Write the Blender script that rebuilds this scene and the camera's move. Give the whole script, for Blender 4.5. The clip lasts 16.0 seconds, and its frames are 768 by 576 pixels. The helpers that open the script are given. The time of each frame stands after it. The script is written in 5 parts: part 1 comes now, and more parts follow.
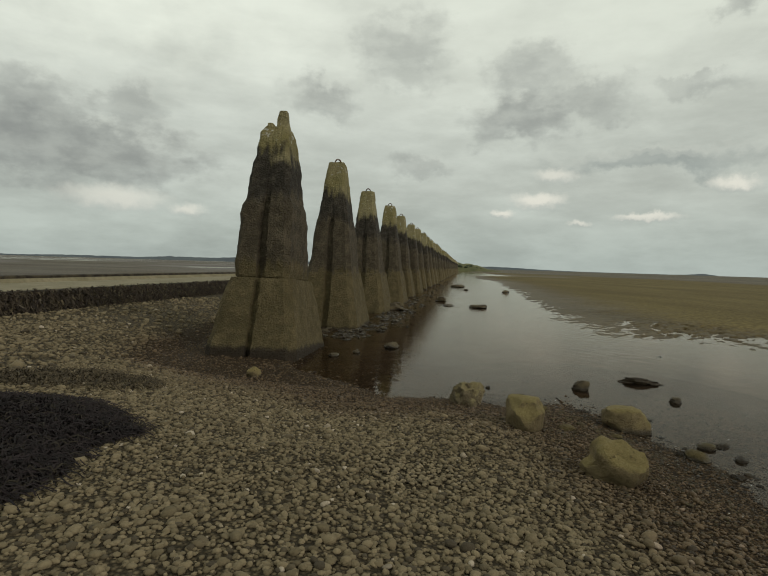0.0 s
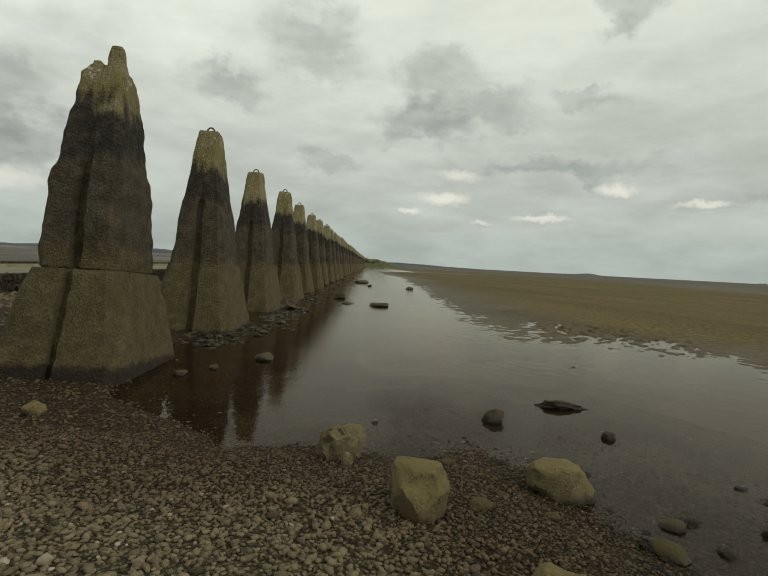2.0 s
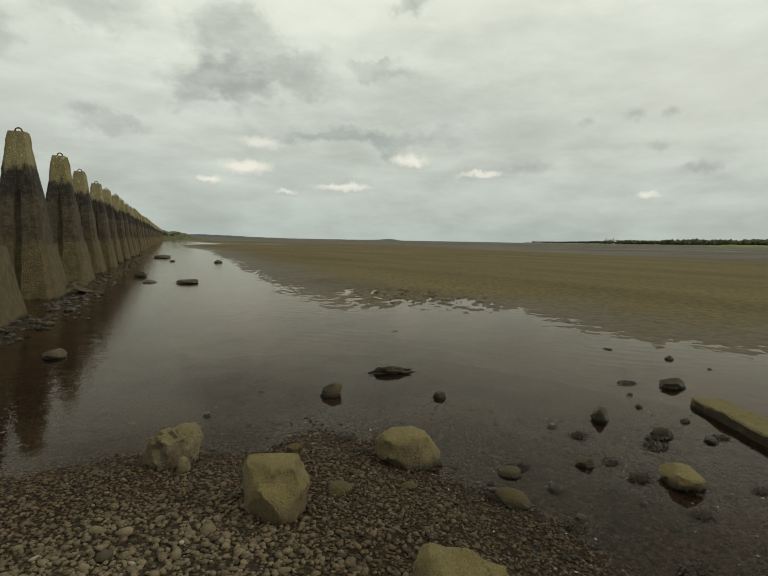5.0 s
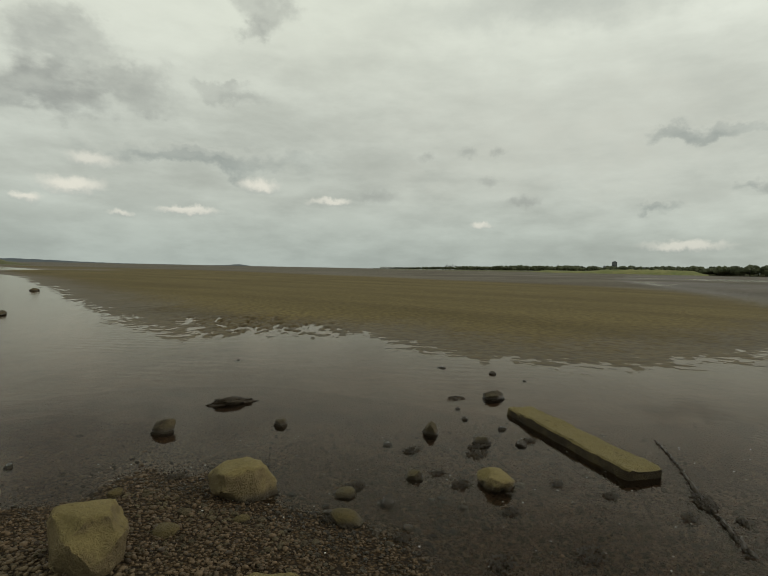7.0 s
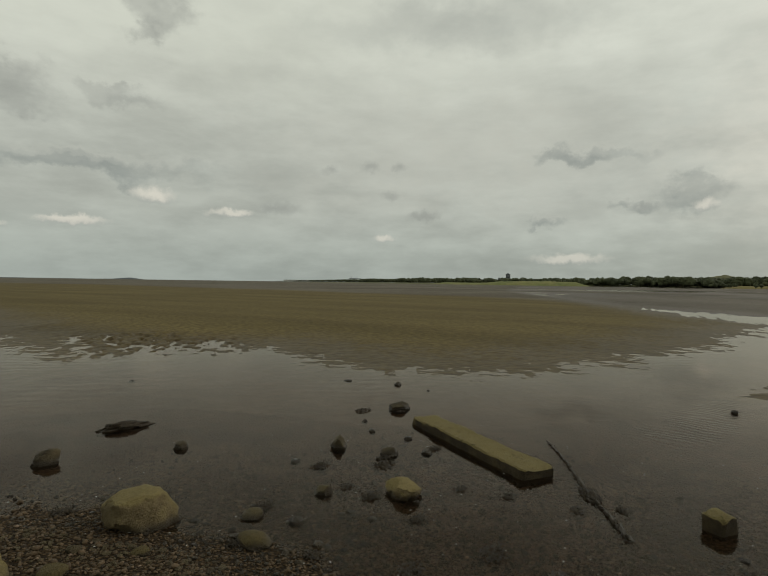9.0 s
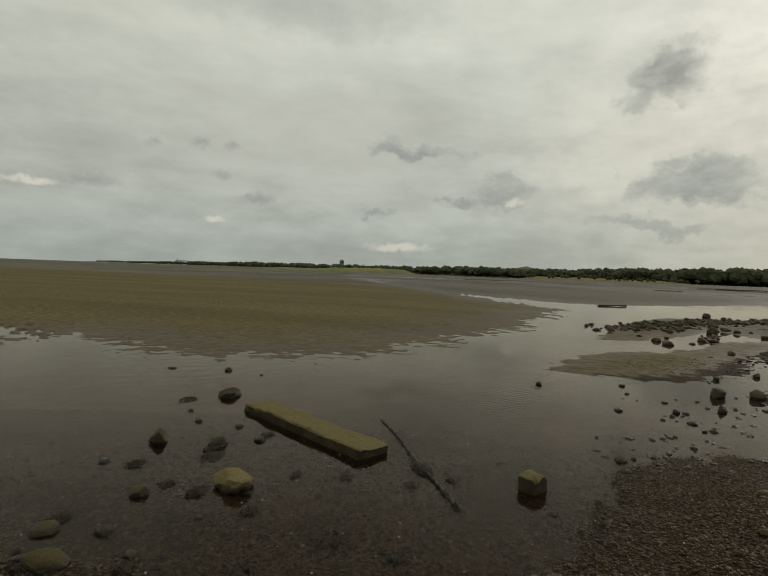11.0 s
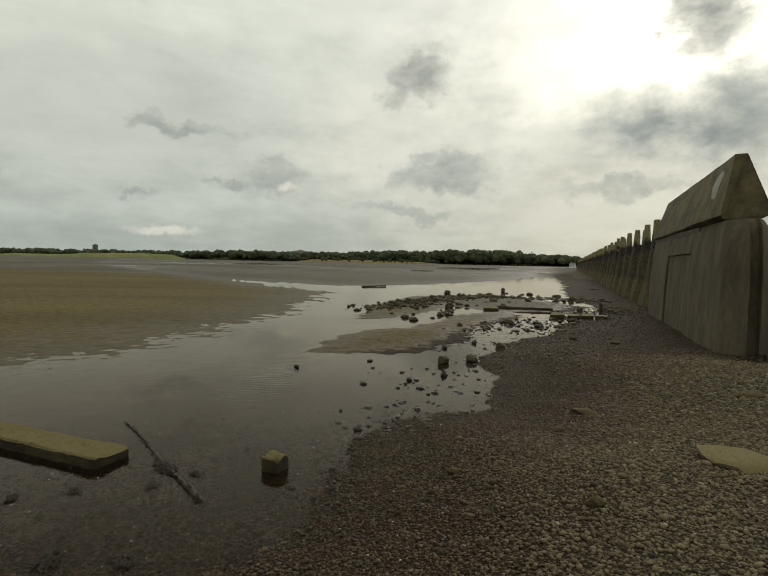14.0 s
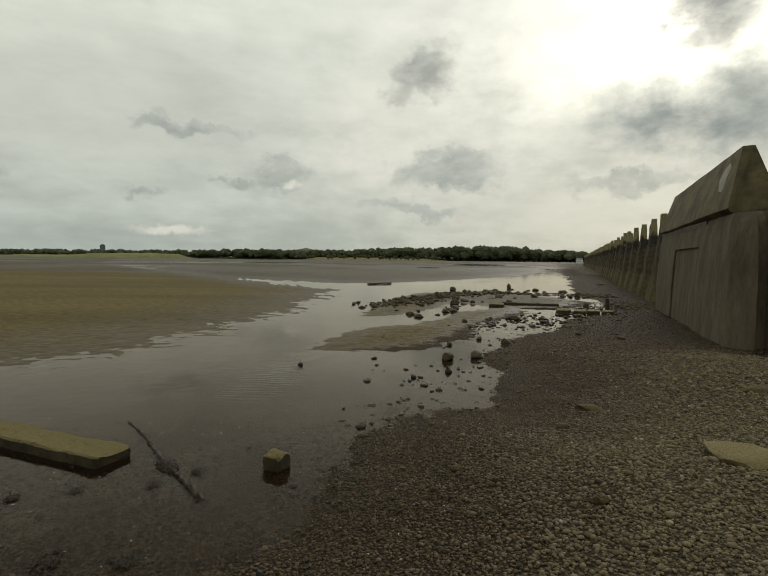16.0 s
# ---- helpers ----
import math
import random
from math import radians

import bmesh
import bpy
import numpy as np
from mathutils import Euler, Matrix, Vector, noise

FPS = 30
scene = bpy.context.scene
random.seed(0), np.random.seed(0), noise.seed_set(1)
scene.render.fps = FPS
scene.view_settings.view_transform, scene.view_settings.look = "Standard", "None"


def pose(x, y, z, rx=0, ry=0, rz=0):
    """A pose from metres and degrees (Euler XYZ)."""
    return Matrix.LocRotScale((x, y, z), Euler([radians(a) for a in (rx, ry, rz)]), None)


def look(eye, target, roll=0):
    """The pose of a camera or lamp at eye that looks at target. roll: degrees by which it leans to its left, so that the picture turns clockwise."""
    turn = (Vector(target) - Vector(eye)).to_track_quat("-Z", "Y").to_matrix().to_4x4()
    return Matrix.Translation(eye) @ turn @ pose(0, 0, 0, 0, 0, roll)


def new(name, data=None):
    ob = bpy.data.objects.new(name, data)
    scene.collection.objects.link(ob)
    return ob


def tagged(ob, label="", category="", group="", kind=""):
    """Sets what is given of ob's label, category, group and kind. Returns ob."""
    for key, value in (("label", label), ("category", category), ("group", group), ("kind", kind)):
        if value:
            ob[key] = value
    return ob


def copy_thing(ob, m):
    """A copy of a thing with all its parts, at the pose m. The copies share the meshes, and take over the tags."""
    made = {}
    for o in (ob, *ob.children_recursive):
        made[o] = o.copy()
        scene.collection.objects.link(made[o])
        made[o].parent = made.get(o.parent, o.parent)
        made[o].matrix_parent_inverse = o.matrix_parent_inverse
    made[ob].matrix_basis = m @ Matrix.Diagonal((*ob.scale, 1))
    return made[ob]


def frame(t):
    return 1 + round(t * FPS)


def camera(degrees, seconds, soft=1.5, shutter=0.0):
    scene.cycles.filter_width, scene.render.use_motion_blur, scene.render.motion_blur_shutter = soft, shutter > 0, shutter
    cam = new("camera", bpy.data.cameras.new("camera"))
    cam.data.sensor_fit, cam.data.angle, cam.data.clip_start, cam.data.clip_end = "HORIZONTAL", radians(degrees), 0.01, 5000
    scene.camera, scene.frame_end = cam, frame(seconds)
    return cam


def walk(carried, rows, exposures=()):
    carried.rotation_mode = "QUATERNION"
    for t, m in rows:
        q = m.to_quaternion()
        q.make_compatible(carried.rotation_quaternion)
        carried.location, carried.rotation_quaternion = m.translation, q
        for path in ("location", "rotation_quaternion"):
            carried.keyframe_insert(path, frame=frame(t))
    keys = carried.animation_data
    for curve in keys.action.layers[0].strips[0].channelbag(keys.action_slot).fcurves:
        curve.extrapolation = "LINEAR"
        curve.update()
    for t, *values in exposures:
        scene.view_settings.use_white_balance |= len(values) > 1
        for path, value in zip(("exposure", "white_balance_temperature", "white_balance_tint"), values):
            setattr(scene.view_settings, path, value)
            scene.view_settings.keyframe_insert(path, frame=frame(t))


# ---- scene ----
# ---------------------------------------------------------------- camera and walk
cam = camera(72.0, 16.0, soft=1.15)
ROWS = [
    (0, 0.025, -0.016, 1.566, -4.74, -2.39, -1.71),
    (0.5, 0.269, 0.489, 1.593, -4.19, -1.65, -1.41),
    (1, 0.430, 1.005, 1.586, -5.30, -2.11, -1.95),
    (1.5, 0.572, 1.460, 1.576, -9.73, -2.56, -1.57),
    (2, 0.712, 1.784, 1.561, -14.70, -2.57, -2.98),
    (2.5, 0.745, 1.962, 1.584, -21.59, -2.19, -0.39),
    (3, 0.705, 2.066, 1.597, -22.02, -2.71, -0.93),
    (5.5, 0.619, 2.103, 1.590, -39.98, -4.80, -0.78),
    (6, 0.624, 2.012, 1.619, -44.67, -3.22, -0.45),
    (6.5, 0.651, 1.963, 1.617, -49.03, -2.17, -0.96),
    (7, 0.650, 1.947, 1.612, -51.25, -2.12, -1.12),
    (7.5, 0.653, 1.967, 1.613, -53.13, -1.05, -0.28),
    (8, 0.650, 1.982, 1.610, -56.07, -0.90, 0.01),
    (8.5, 0.664, 1.979, 1.612, -58.62, -0.97, -0.21),
    (9, 0.601, 1.941, 1.628, -61.59, -0.58, -0.82),
    (9.5, 0.625, 1.983, 1.617, -66.37, -0.69, -1.13),
    (12, 0.846, 2.045, 1.540, -88.29, -1.96, -2.48),
    (12.5, 0.804, 1.985, 1.556, -93.48, -2.03, -2.30),
    (13, 0.708, 1.935, 1.584, -98.34, -2.81, -1.74),
    (13.5, 0.688, 1.866, 1.605, -101.59, -3.29, -1.10),
    (14, 0.606, 1.765, 1.642, -103.38, -2.79, -1.18),
    (14.5, 0.529, 1.668, 1.676, -106.51, -3.09, -2.19),
    (15, 0.514, 1.654, 1.694, -108.56, -3.78, -1.21),
    (15.5, 0.557, 1.677, 1.688, -107.79, -3.44, -0.37),
    (16, 0.635, 1.715, 1.633, -102.75, -3.09, -0.62),
]
walk(cam, [(t, pose(x, y, z, 90 + pitch, roll, yaw)) for t, x, y, z, yaw, pitch, roll in ROWS],
     exposures=[(0, 0.08, 6420, 11), (2.5, 0.16, 6430, 11), (5.5, 0.24, 6470, 11), (7, 0.07, 6480, 11), (9.5, -0.15, 6560, 12), (12.3, -0.13, 6590, 12), (14, 0.07, 6530, 11), (15, 0.08, 6520, 11), (16, 0.08, 6520, 11)])

# ---------------------------------------------------------------- sky and sun
SUN_AZ, SUN_EL = -42.0, 24.0
CLOUD_DARK, CLOUD_LIGHT, CLOUD_BLUE, CLOUD_GLOW = (0.235, 0.252, 0.235), (0.72, 0.71, 0.61), (0.235, 0.270, 0.255), (1.5, 1.47, 1.25)


def heading(az, el):
    a, e = radians(az), radians(el)
    return Vector((math.cos(a) * math.cos(e), math.sin(a) * math.cos(e), math.sin(e)))


class Nodes:
    """A few short ways to lay out a node tree."""

    def __init__(self, tree):
        self.tree = tree
        tree.nodes.clear()

    def node(self, kind, values=(), **settings):
        n = self.tree.nodes.new(kind)
        for key, value in settings.items():
            setattr(n, key, value)
        for key, value in dict(values).items():
            if isinstance(value, bpy.types.NodeSocket):
                self.tree.links.new(value, n.inputs[key])
            else:
                n.inputs[key].default_value = value
        return n

    def math(self, op, a, b=0.0, c=0.0, clamp=False):
        return self.node("ShaderNodeMath", {0: a, 1: b, 2: c}, operation=op, use_clamp=clamp).outputs[0]

    def vec(self, op, a, b=(0, 0, 0)):
        n = self.node("ShaderNodeVectorMath", {0: a, 1: b}, operation=op)
        return n.outputs["Value"] if op in ("LENGTH", "DOT_PRODUCT") else n.outputs[0]

    def mix(self, f, a, b, blend="MIX"):
        n = self.node("ShaderNodeMix", data_type="RGBA", blend_type=blend)
        for i, v in ((0, f), (6, a), (7, b)):
            if isinstance(v, bpy.types.NodeSocket):
                self.tree.links.new(v, n.inputs[i])
            else:
                n.inputs[i].default_value = (*v, 1) if isinstance(v, tuple) and len(v) == 3 else v
        return n.outputs[2]

    def noise(self, vector, scale, detail=5.0, rough=0.55, out="Factor"):
        n = self.node("ShaderNodeTexNoise", {"Vector": vector, "Scale": scale, "Detail": detail, "Roughness": rough})
        return n.outputs[0 if out == "Factor" else 1]

    def ramp(self, f, a, b, lo=0.0, hi=1.0, smooth=True):
        n = self.node("ShaderNodeMapRange", {"Value": f, "From Min": a, "From Max": b, "To Min": lo, "To Max": hi},
                      interpolation_type="SMOOTHSTEP" if smooth else "LINEAR")
        return n.outputs[0]


world = bpy.data.worlds.new("overcast_sky")
scene.world = world
world.use_nodes = True
k = Nodes(world.node_tree)
way = k.node("ShaderNodeTexCoord").outputs["Generated"]
up = k.node("ShaderNodeSeparateXYZ", {0: way}).outputs[2]
sky = k.node("ShaderNodeTexSky", sky_type="NISHITA", sun_disc=False, sun_elevation=radians(SUN_EL),
             sun_rotation=radians(90 - SUN_AZ), air_density=1.0, dust_density=2.0).outputs[0]
clear = k.vec("SCALE", sky)
clear.node.inputs["Scale"].default_value = 0.10
flat = k.node("ShaderNodeVectorMath", {0: way, 1: (1, 1, 2.7)}, operation="MULTIPLY").outputs[0]
swirl = k.node("ShaderNodeTexNoise", {"Vector": k.vec("MULTIPLY", way, (1, 1, 1.15)), "Scale": 12.0, "Detail": 5.0, "Roughness": 0.6}).outputs[1]
bent = k.vec("ADD", way, k.vec("MULTIPLY", k.vec("SUBTRACT", swirl, (0.5, 0.5, 0.5)), (0.14, 0.14, 0.13)))
curl = k.node("ShaderNodeTexNoise", {"Vector": way, "Scale": 46.0, "Detail": 5.0, "Roughness": 0.6}).outputs[1]
crisp = k.vec("ADD", way, k.vec("MULTIPLY", k.vec("SUBTRACT", curl, (0.5, 0.5, 0.5)), (0.036, 0.036, 0.026)))
big = k.noise(flat, 2.3, 4, 0.55)
fine = k.noise(flat, 9.0, 4, 0.55)
grain = k.noise(k.vec("MULTIPLY", way, (1, 1, 2.2)), 17.0, 5, 0.6)
low = k.mix(k.ramp(up, 0.0, 0.16), (0.385, 0.435, 0.395), (0.475, 0.505, 0.44))
veil = k.mix(k.ramp(up, 0.12, 0.45), low, (0.66, 0.69, 0.59))
base = k.mix(0.06, veil, clear)
shade = k.math("ADD", k.ramp(big, 0.3, 0.7, 0.94, 1.08), k.ramp(fine, 0.3, 0.7, -0.035, 0.035))
streak = k.noise(k.vec("MULTIPLY", way, (1, 1, 3.4)), 5.5, 6, 0.62)
shade = k.math("ADD", shade, k.math("MULTIPLY", k.ramp(streak, 0.3, 0.7, -0.10, 0.10), k.ramp(up, 0.48, 0.12, 0.45, 1.0)))
colour = k.vec("MULTIPLY", base, k.node("ShaderNodeCombineXYZ", {0: shade, 1: shade, 2: shade}).outputs[0])
body = k.ramp(k.math("ADD", grain, k.noise(k.vec("MULTIPLY", way, (1, 1, 2.0)), 20.0, 4, 0.55)), 0.74, 1.26, 1.0, 0.62)
tuft = k.noise(k.vec("MULTIPLY", way, (1, 1, 1.8)), 24.0, 3, 0.5)
rag = k.math("ADD", k.math("MULTIPLY", grain, 1.15), k.math("MULTIPLY", k.math("ADD", fine, tuft), 0.62))


def cloud(colour, az, el, wide, tall, paint, strength, soft=0.62, ragged=0.9, small=False):
    """One cloud, laid over the sky: a ragged patch round its middle."""
    c = heading(az, el)
    turn = c.to_track_quat("X", "Z").to_euler()
    m = k.node("ShaderNodeMapping", {"Vector": crisp if small else bent, "Location": c, "Rotation": turn,
                                     "Scale": (1.0, radians(wide), radians(tall))}, vector_type="TEXTURE").outputs[0]
    d = k.math("SUBTRACT", k.vec("LENGTH", m), k.math("MULTIPLY", k.math("SUBTRACT", rag, 1.2), ragged))
    cover = k.ramp(d, 1.0 + soft * 0.3, 1.0 - soft, 0.0, strength)
    if not small:
        cover = k.math("MULTIPLY", cover, body)
    return k.mix(cover, colour, paint)


# far and wide first: the bright opening before the sun, then banks, then small puffs
for az, el, wide, tall, paint, strength, soft in (
        (-40, 23, 19, 13, CLOUD_GLOW, 1.0, 0.95), (-22, 27, 16, 9, (0.85, 0.85, 0.76), 0.75, 0.95), (-60, 6, 20, 6, (0.75, 0.74, 0.65), 0.6, 0.9),
        (112, 26, 22, 9, (0.80, 0.84, 0.72), 0.8, 0.95), (55, 27, 30, 9, (0.70, 0.74, 0.63), 0.6, 0.95), (20, 14, 24, 7, (0.55, 0.565, 0.49), 0.6, 0.95),
        (-16, 13, 15, 10, (0.80, 0.795, 0.68), 0.75, 0.95), (-30, 5, 14, 4, (0.66, 0.65, 0.55), 0.6, 0.9), (20, 26, 17, 3, (0.44, 0.47, 0.42), 0.7, 0.9)):
    colour = cloud(colour, az, el, wide, tall, paint, strength, soft, 0.7)
for az, el, wide, tall, strength in (
        (116, 9.8, 13, 3.6, 0.85), (119, 13.5, 5.5, 3.4, 0.7), (84, 21.8, 6, 4, 0.5), (71.4, 15.0, 5.5, 2.8, 0.75), (92.7, 17.0, 4.5, 2.2, 0.6),
        (70, 19.3, 4.5, 3.2, 0.55), (64.3, 16.5, 4, 2.2, 0.5), (81.5, 10.4, 3, 1.2, 0.45), (56, 17.6, 3, .9, 0.4), (110.6, 14, 3.4, 2, 0.5),
        (52.8, 22.9, 2.0, 1.8, 0.5), (51.5, 25.2, 3, 2.6, 0.5), (-15.6, 18.8, 4.2, 2.8, 0.75), (-44.8, 21.9, 4, 3.4, 0.85)):
    colour = cloud(colour, az, el + tall * 0.4, wide * 0.95, tall * 0.8, (0.62, 0.645, 0.56), strength * 0.55, 0.5)
    colour = cloud(colour, az, el, wide, tall, CLOUD_DARK, strength, 0.6, 1.0)
for az, el, wide, tall, strength in (
        (-43, 12.8, 13, 4.2, 0.95), (-53, 12.6, 9, 4.2, 0.9), (-19.3, 9.3, 6.5, 2.0, 0.7), (57.4, 10.4, 11, 1.4, 0.65), (59, 9.9, 6, 1.1, 0.5),
        (-16.3, 5.3, 6, 1.0, 0.5), (-49, 4.5, 3.4, 1.9, 0.8), (8.6, 13.1, 3.4, 1.0, 0.5), (6.4, 13.4, 5, 1.2, 0.45), (-1.6, 8.6, 3.4, 1.5, 0.5),
        (12, 7.0, 2.2, 1.0, 0.5), (3, 7.6, 2.2, .8, 0.55), (-38, 7.7, 8, .9, 0.5)):
    colour = cloud(colour, az, el + tall * 0.5, wide * 0.95, tall * 0.7, (0.66, 0.68, 0.59), strength * 0.5, 0.5)
    colour = cloud(colour, az, el, wide, tall, CLOUD_BLUE, strength, 0.85 if wide > 7 else 0.55, 0.65 if wide > 7 else 1.0)
for az, el, wide, tall, strength in (
        (34.2, 11.8, 1.1, .5, 0.5), (30, 12.2, 1.2, .6, 0.5), (27, 12.2, .8, .6, 0.5), (24.4, 7, 2, .6, 0.45), (39.4, 7.7, 2.2, .7, 0.45),
        (53.6, 16.9, 3, .7, 0.45), (40.8, 7.4, 2, .6, 0.4), (24, 7.2, 1.8, .6, 0.45), (27.8, 9.3, 1.3, .5, 0.45), (83.6, 11.6, 2, .7, 0.5), (2.6, 7.6, 2, .7, 0.4)):
    colour = cloud(colour, az, el, wide, tall, (0.30, 0.32, 0.29), strength, 0.9, 0.5, True)
for az, el, wide, tall, strength in (
        (69.3, 7.25, 2.9, .9, 0.95), (67.8, 9.7, 2.3, .75, 0.7), (72.8, 5.8, 1.3, .5, 0.9), (52, 8.4, 2, .75, 0.95), (59.1, 5.5, 2.8, .42, 0.8),
        (112.3, 5.9, 5, 1.2, 0.6), (105.7, 5.1, 1.9, .7, 0.7), (28.5, 4.8, 1.3, .42, 0.75), (44.6, 7, 2.6, .45, 0.8), (65.2, 4.9, 1.2, .35, 0.7),
        (-2.8, 7.7, 1.1, .6, 0.8), (9.2, 2.7, 4, .5, 0.7), (-35.2, 11.3, 1.5, .6, 0.6), (59.1, 5.6, 2.5, .4, 0.6)):
    colour = cloud(colour, az, el - tall * 0.55, wide * 1.05, tall * 0.75, (0.33, 0.36, 0.34), strength * 0.55, 0.9, 0.4, True)
    colour = cloud(colour, az, el, wide, tall, CLOUD_LIGHT, strength, 0.8, 0.5, True)
# below the horizon: the dull light that wet mud throws back
colour = k.mix(k.ramp(up, -0.02, 0.0), (0.09, 0.085, 0.07), colour)
k.node("ShaderNodeOutputWorld", {0: k.node("ShaderNodeBackground", {0: colour, 1: 1.0}).outputs[0]})

sun = new("sun", bpy.data.lights.new("sun", "SUN"))
sun.data.energy, sun.data.angle, sun.data.color = 0.9, radians(22), (1.0, 0.95, 0.86)
sun.matrix_world = look(heading(SUN_AZ, SUN_EL) * 50, (0, 0, 0))

# ---------------------------------------------------------------- materials


def material(name):
    m = bpy.data.materials.new(name)
    m.use_nodes = True
    return m, Nodes(m.node_tree)


def finish(n, colour, rough, height=None, strength=0.4, dist=0.02, spec=0.35):
    v = {"Base Color": colour, "Roughness": rough, "Specular IOR Level": spec}
    if height is not None:
        v["Normal"] = n.node("ShaderNodeBump", {"Height": height, "Strength": strength, "Distance": dist}).outputs[0]
    b = n.node("ShaderNodeBsdfPrincipled", v)
    n.node("ShaderNodeOutputMaterial", {0: b.outputs[0]})
    return b


def concrete(name, lichen=True, rough_scale=1.0):
    """Sea-worn concrete: algae at the foot, a barnacle belt, a black tide band and yellow lichen at the head."""
    m, n = material(name)
    co = n.node("ShaderNodeTexCoord").outputs["Object"]
    rnd = n.node("ShaderNodeObjectInfo").outputs["Random"]
    at = n.vec("ADD", co, n.node("ShaderNodeCombineXYZ", {0: n.math("MULTIPLY", rnd, 37.0), 1: n.math("MULTIPLY", rnd, 11.0), 2: 0.0}).outputs[0])
    z = n.node("ShaderNodeSeparateXYZ", {0: co}).outputs[2]
    broad, mid, fine = n.noise(at, 1.3, 4), n.noise(at, 6.0, 6, 0.65), n.noise(at, 42.0, 5, 0.7)
    drip = n.noise(n.vec("MULTIPLY", at, (5.0, 5.0, 0.5)), 1.6, 4)
    zz = n.math("ADD", z, n.math("ADD", n.ramp(broad, 0.2, 0.8, -0.2, 0.2), n.ramp(drip, 0.2, 0.8, -0.16, 0.16)))
    foot = n.mix(n.ramp(mid, 0.35, 0.7), (0.088, 0.070, 0.033), (0.138, 0.110, 0.056))
    belt = n.mix(n.ramp(mid, 0.35, 0.7), (0.058, 0.047, 0.030), (0.108, 0.088, 0.058))
    band = n.mix(n.ramp(mid, 0.4, 0.75), (0.033, 0.029, 0.022), (0.085, 0.072, 0.055))
    head = n.mix(n.ramp(broad, 0.3, 0.7), (0.200, 0.172, 0.070), (0.275, 0.240, 0.130))
    c = n.mix(n.ramp(zz, 1.28, 1.5), foot, belt)
    if lichen:
        c = n.mix(n.ramp(zz, 2.5, 2.78), c, band)
        c = n.mix(n.ramp(zz, 3.2, 3.5), c, head)
        c = n.mix(n.math("MULTIPLY", n.ramp(zz, 3.1, 3.8), n.ramp(n.noise(at, 9.0, 4), 0.6, 0.68)), c, (0.45, 0.44, 0.38))
    # darkest at the very bottom, fading out by about 0.2 m
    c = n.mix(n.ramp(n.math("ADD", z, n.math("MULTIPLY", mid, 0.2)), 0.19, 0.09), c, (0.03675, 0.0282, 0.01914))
    c = n.mix(n.ramp(fine, 0.3, 0.75, 0.0, 0.55), c, n.vec("MULTIPLY", c, (0.5, 0.5, 0.5)))
    crust = n.node("ShaderNodeTexVoronoi", {"Vector": n.vec("ADD", at, n.vec("MULTIPLY", n.noise(at, 18.0, 3, out="Color"), (0.05, 0.05, 0.05))), "Scale": 27.0, "Randomness": 1.0}, feature="F1")
    pits = n.ramp(crust.outputs["Distance"], 0.1, 0.7, 1.0, 0.0)
    cell = n.node("ShaderNodeSeparateColor", {0: crust.outputs["Color"]}).outputs[0]
    c = n.mix(n.ramp(cell, 0.55, 1.0, 0.0, 0.2), c, n.vec("MULTIPLY", c, (1.7, 1.65, 1.55)))
    c = n.mix(n.math("MULTIPLY", n.ramp(crust.outputs["Distance"], 0.35, 0.75), 0.22), c, n.vec("MULTIPLY", c, (0.4, 0.38, 0.35)))
    h = n.math("ADD", n.math("MULTIPLY", fine, 0.7), n.math("ADD", n.math("MULTIPLY", mid, 1.2), n.math("MULTIPLY", pits, 0.32)))
    finish(n, c, 0.92, h, 0.95, 0.045 * rough_scale, 0.2)
    return m


def rock(name, dark, light, wet=0.0, moss=None, scale=1.0, tide=0.10):
    m, n = material(name)
    co = n.node("ShaderNodeTexCoord").outputs["Object"]
    rnd = n.node("ShaderNodeObjectInfo").outputs["Random"]
    at = n.vec("ADD", co, n.node("ShaderNodeCombineXYZ", {0: n.math("MULTIPLY", rnd, 53.0), 1: 0.0, 2: n.math("MULTIPLY", rnd, 17.0)}).outputs[0])
    broad, fine = n.noise(at, 4.0 * scale, 5), n.noise(at, 45.0 * scale, 6, 0.7)
    c = n.mix(n.ramp(broad, 0.35, 0.68), dark, light)
    nz = n.node("ShaderNodeSeparateXYZ", {0: n.node("ShaderNodeNewGeometry").outputs["Normal"]}).outputs[2]
    if moss:
        c = n.mix(n.math("MULTIPLY", n.ramp(n.math("ADD", nz, n.math("MULTIPLY", broad, 0.7)), 0.55, 1.1), 0.85), c, moss)
    c = n.mix(n.ramp(fine, 0.35, 0.7, 0.0, 0.5), c, n.vec("MULTIPLY", c, (0.45, 0.45, 0.45)))
    c = n.mix(n.ramp(n.noise(at, 14.0 * scale, 5, 0.7), 0.60, 0.68, 0.0, 0.7), c, n.vec("MULTIPLY", c, (0.3, 0.28, 0.25)))
    wz = n.node("ShaderNodeSeparateXYZ", {0: n.node("ShaderNodeNewGeometry").outputs["Position"]}).outputs[2]
    line = n.ramp(n.math("ADD", wz, n.math("MULTIPLY", broad, 0.06)), tide, tide - 0.06)
    c = n.mix(n.math("MULTIPLY", line, 0.75), c, (0.0231, 0.01786, 0.01305))
    finish(n, c, n.math("SUBTRACT", 0.85, n.math("MULTIPLY", line, 0.5 + wet * 0.1)), n.math("ADD", n.math("ADD", fine, broad), n.math("MULTIPLY", n.noise(at, 120.0 * scale, 3), 0.5)), 0.9, 0.035, 0.25)
    return m


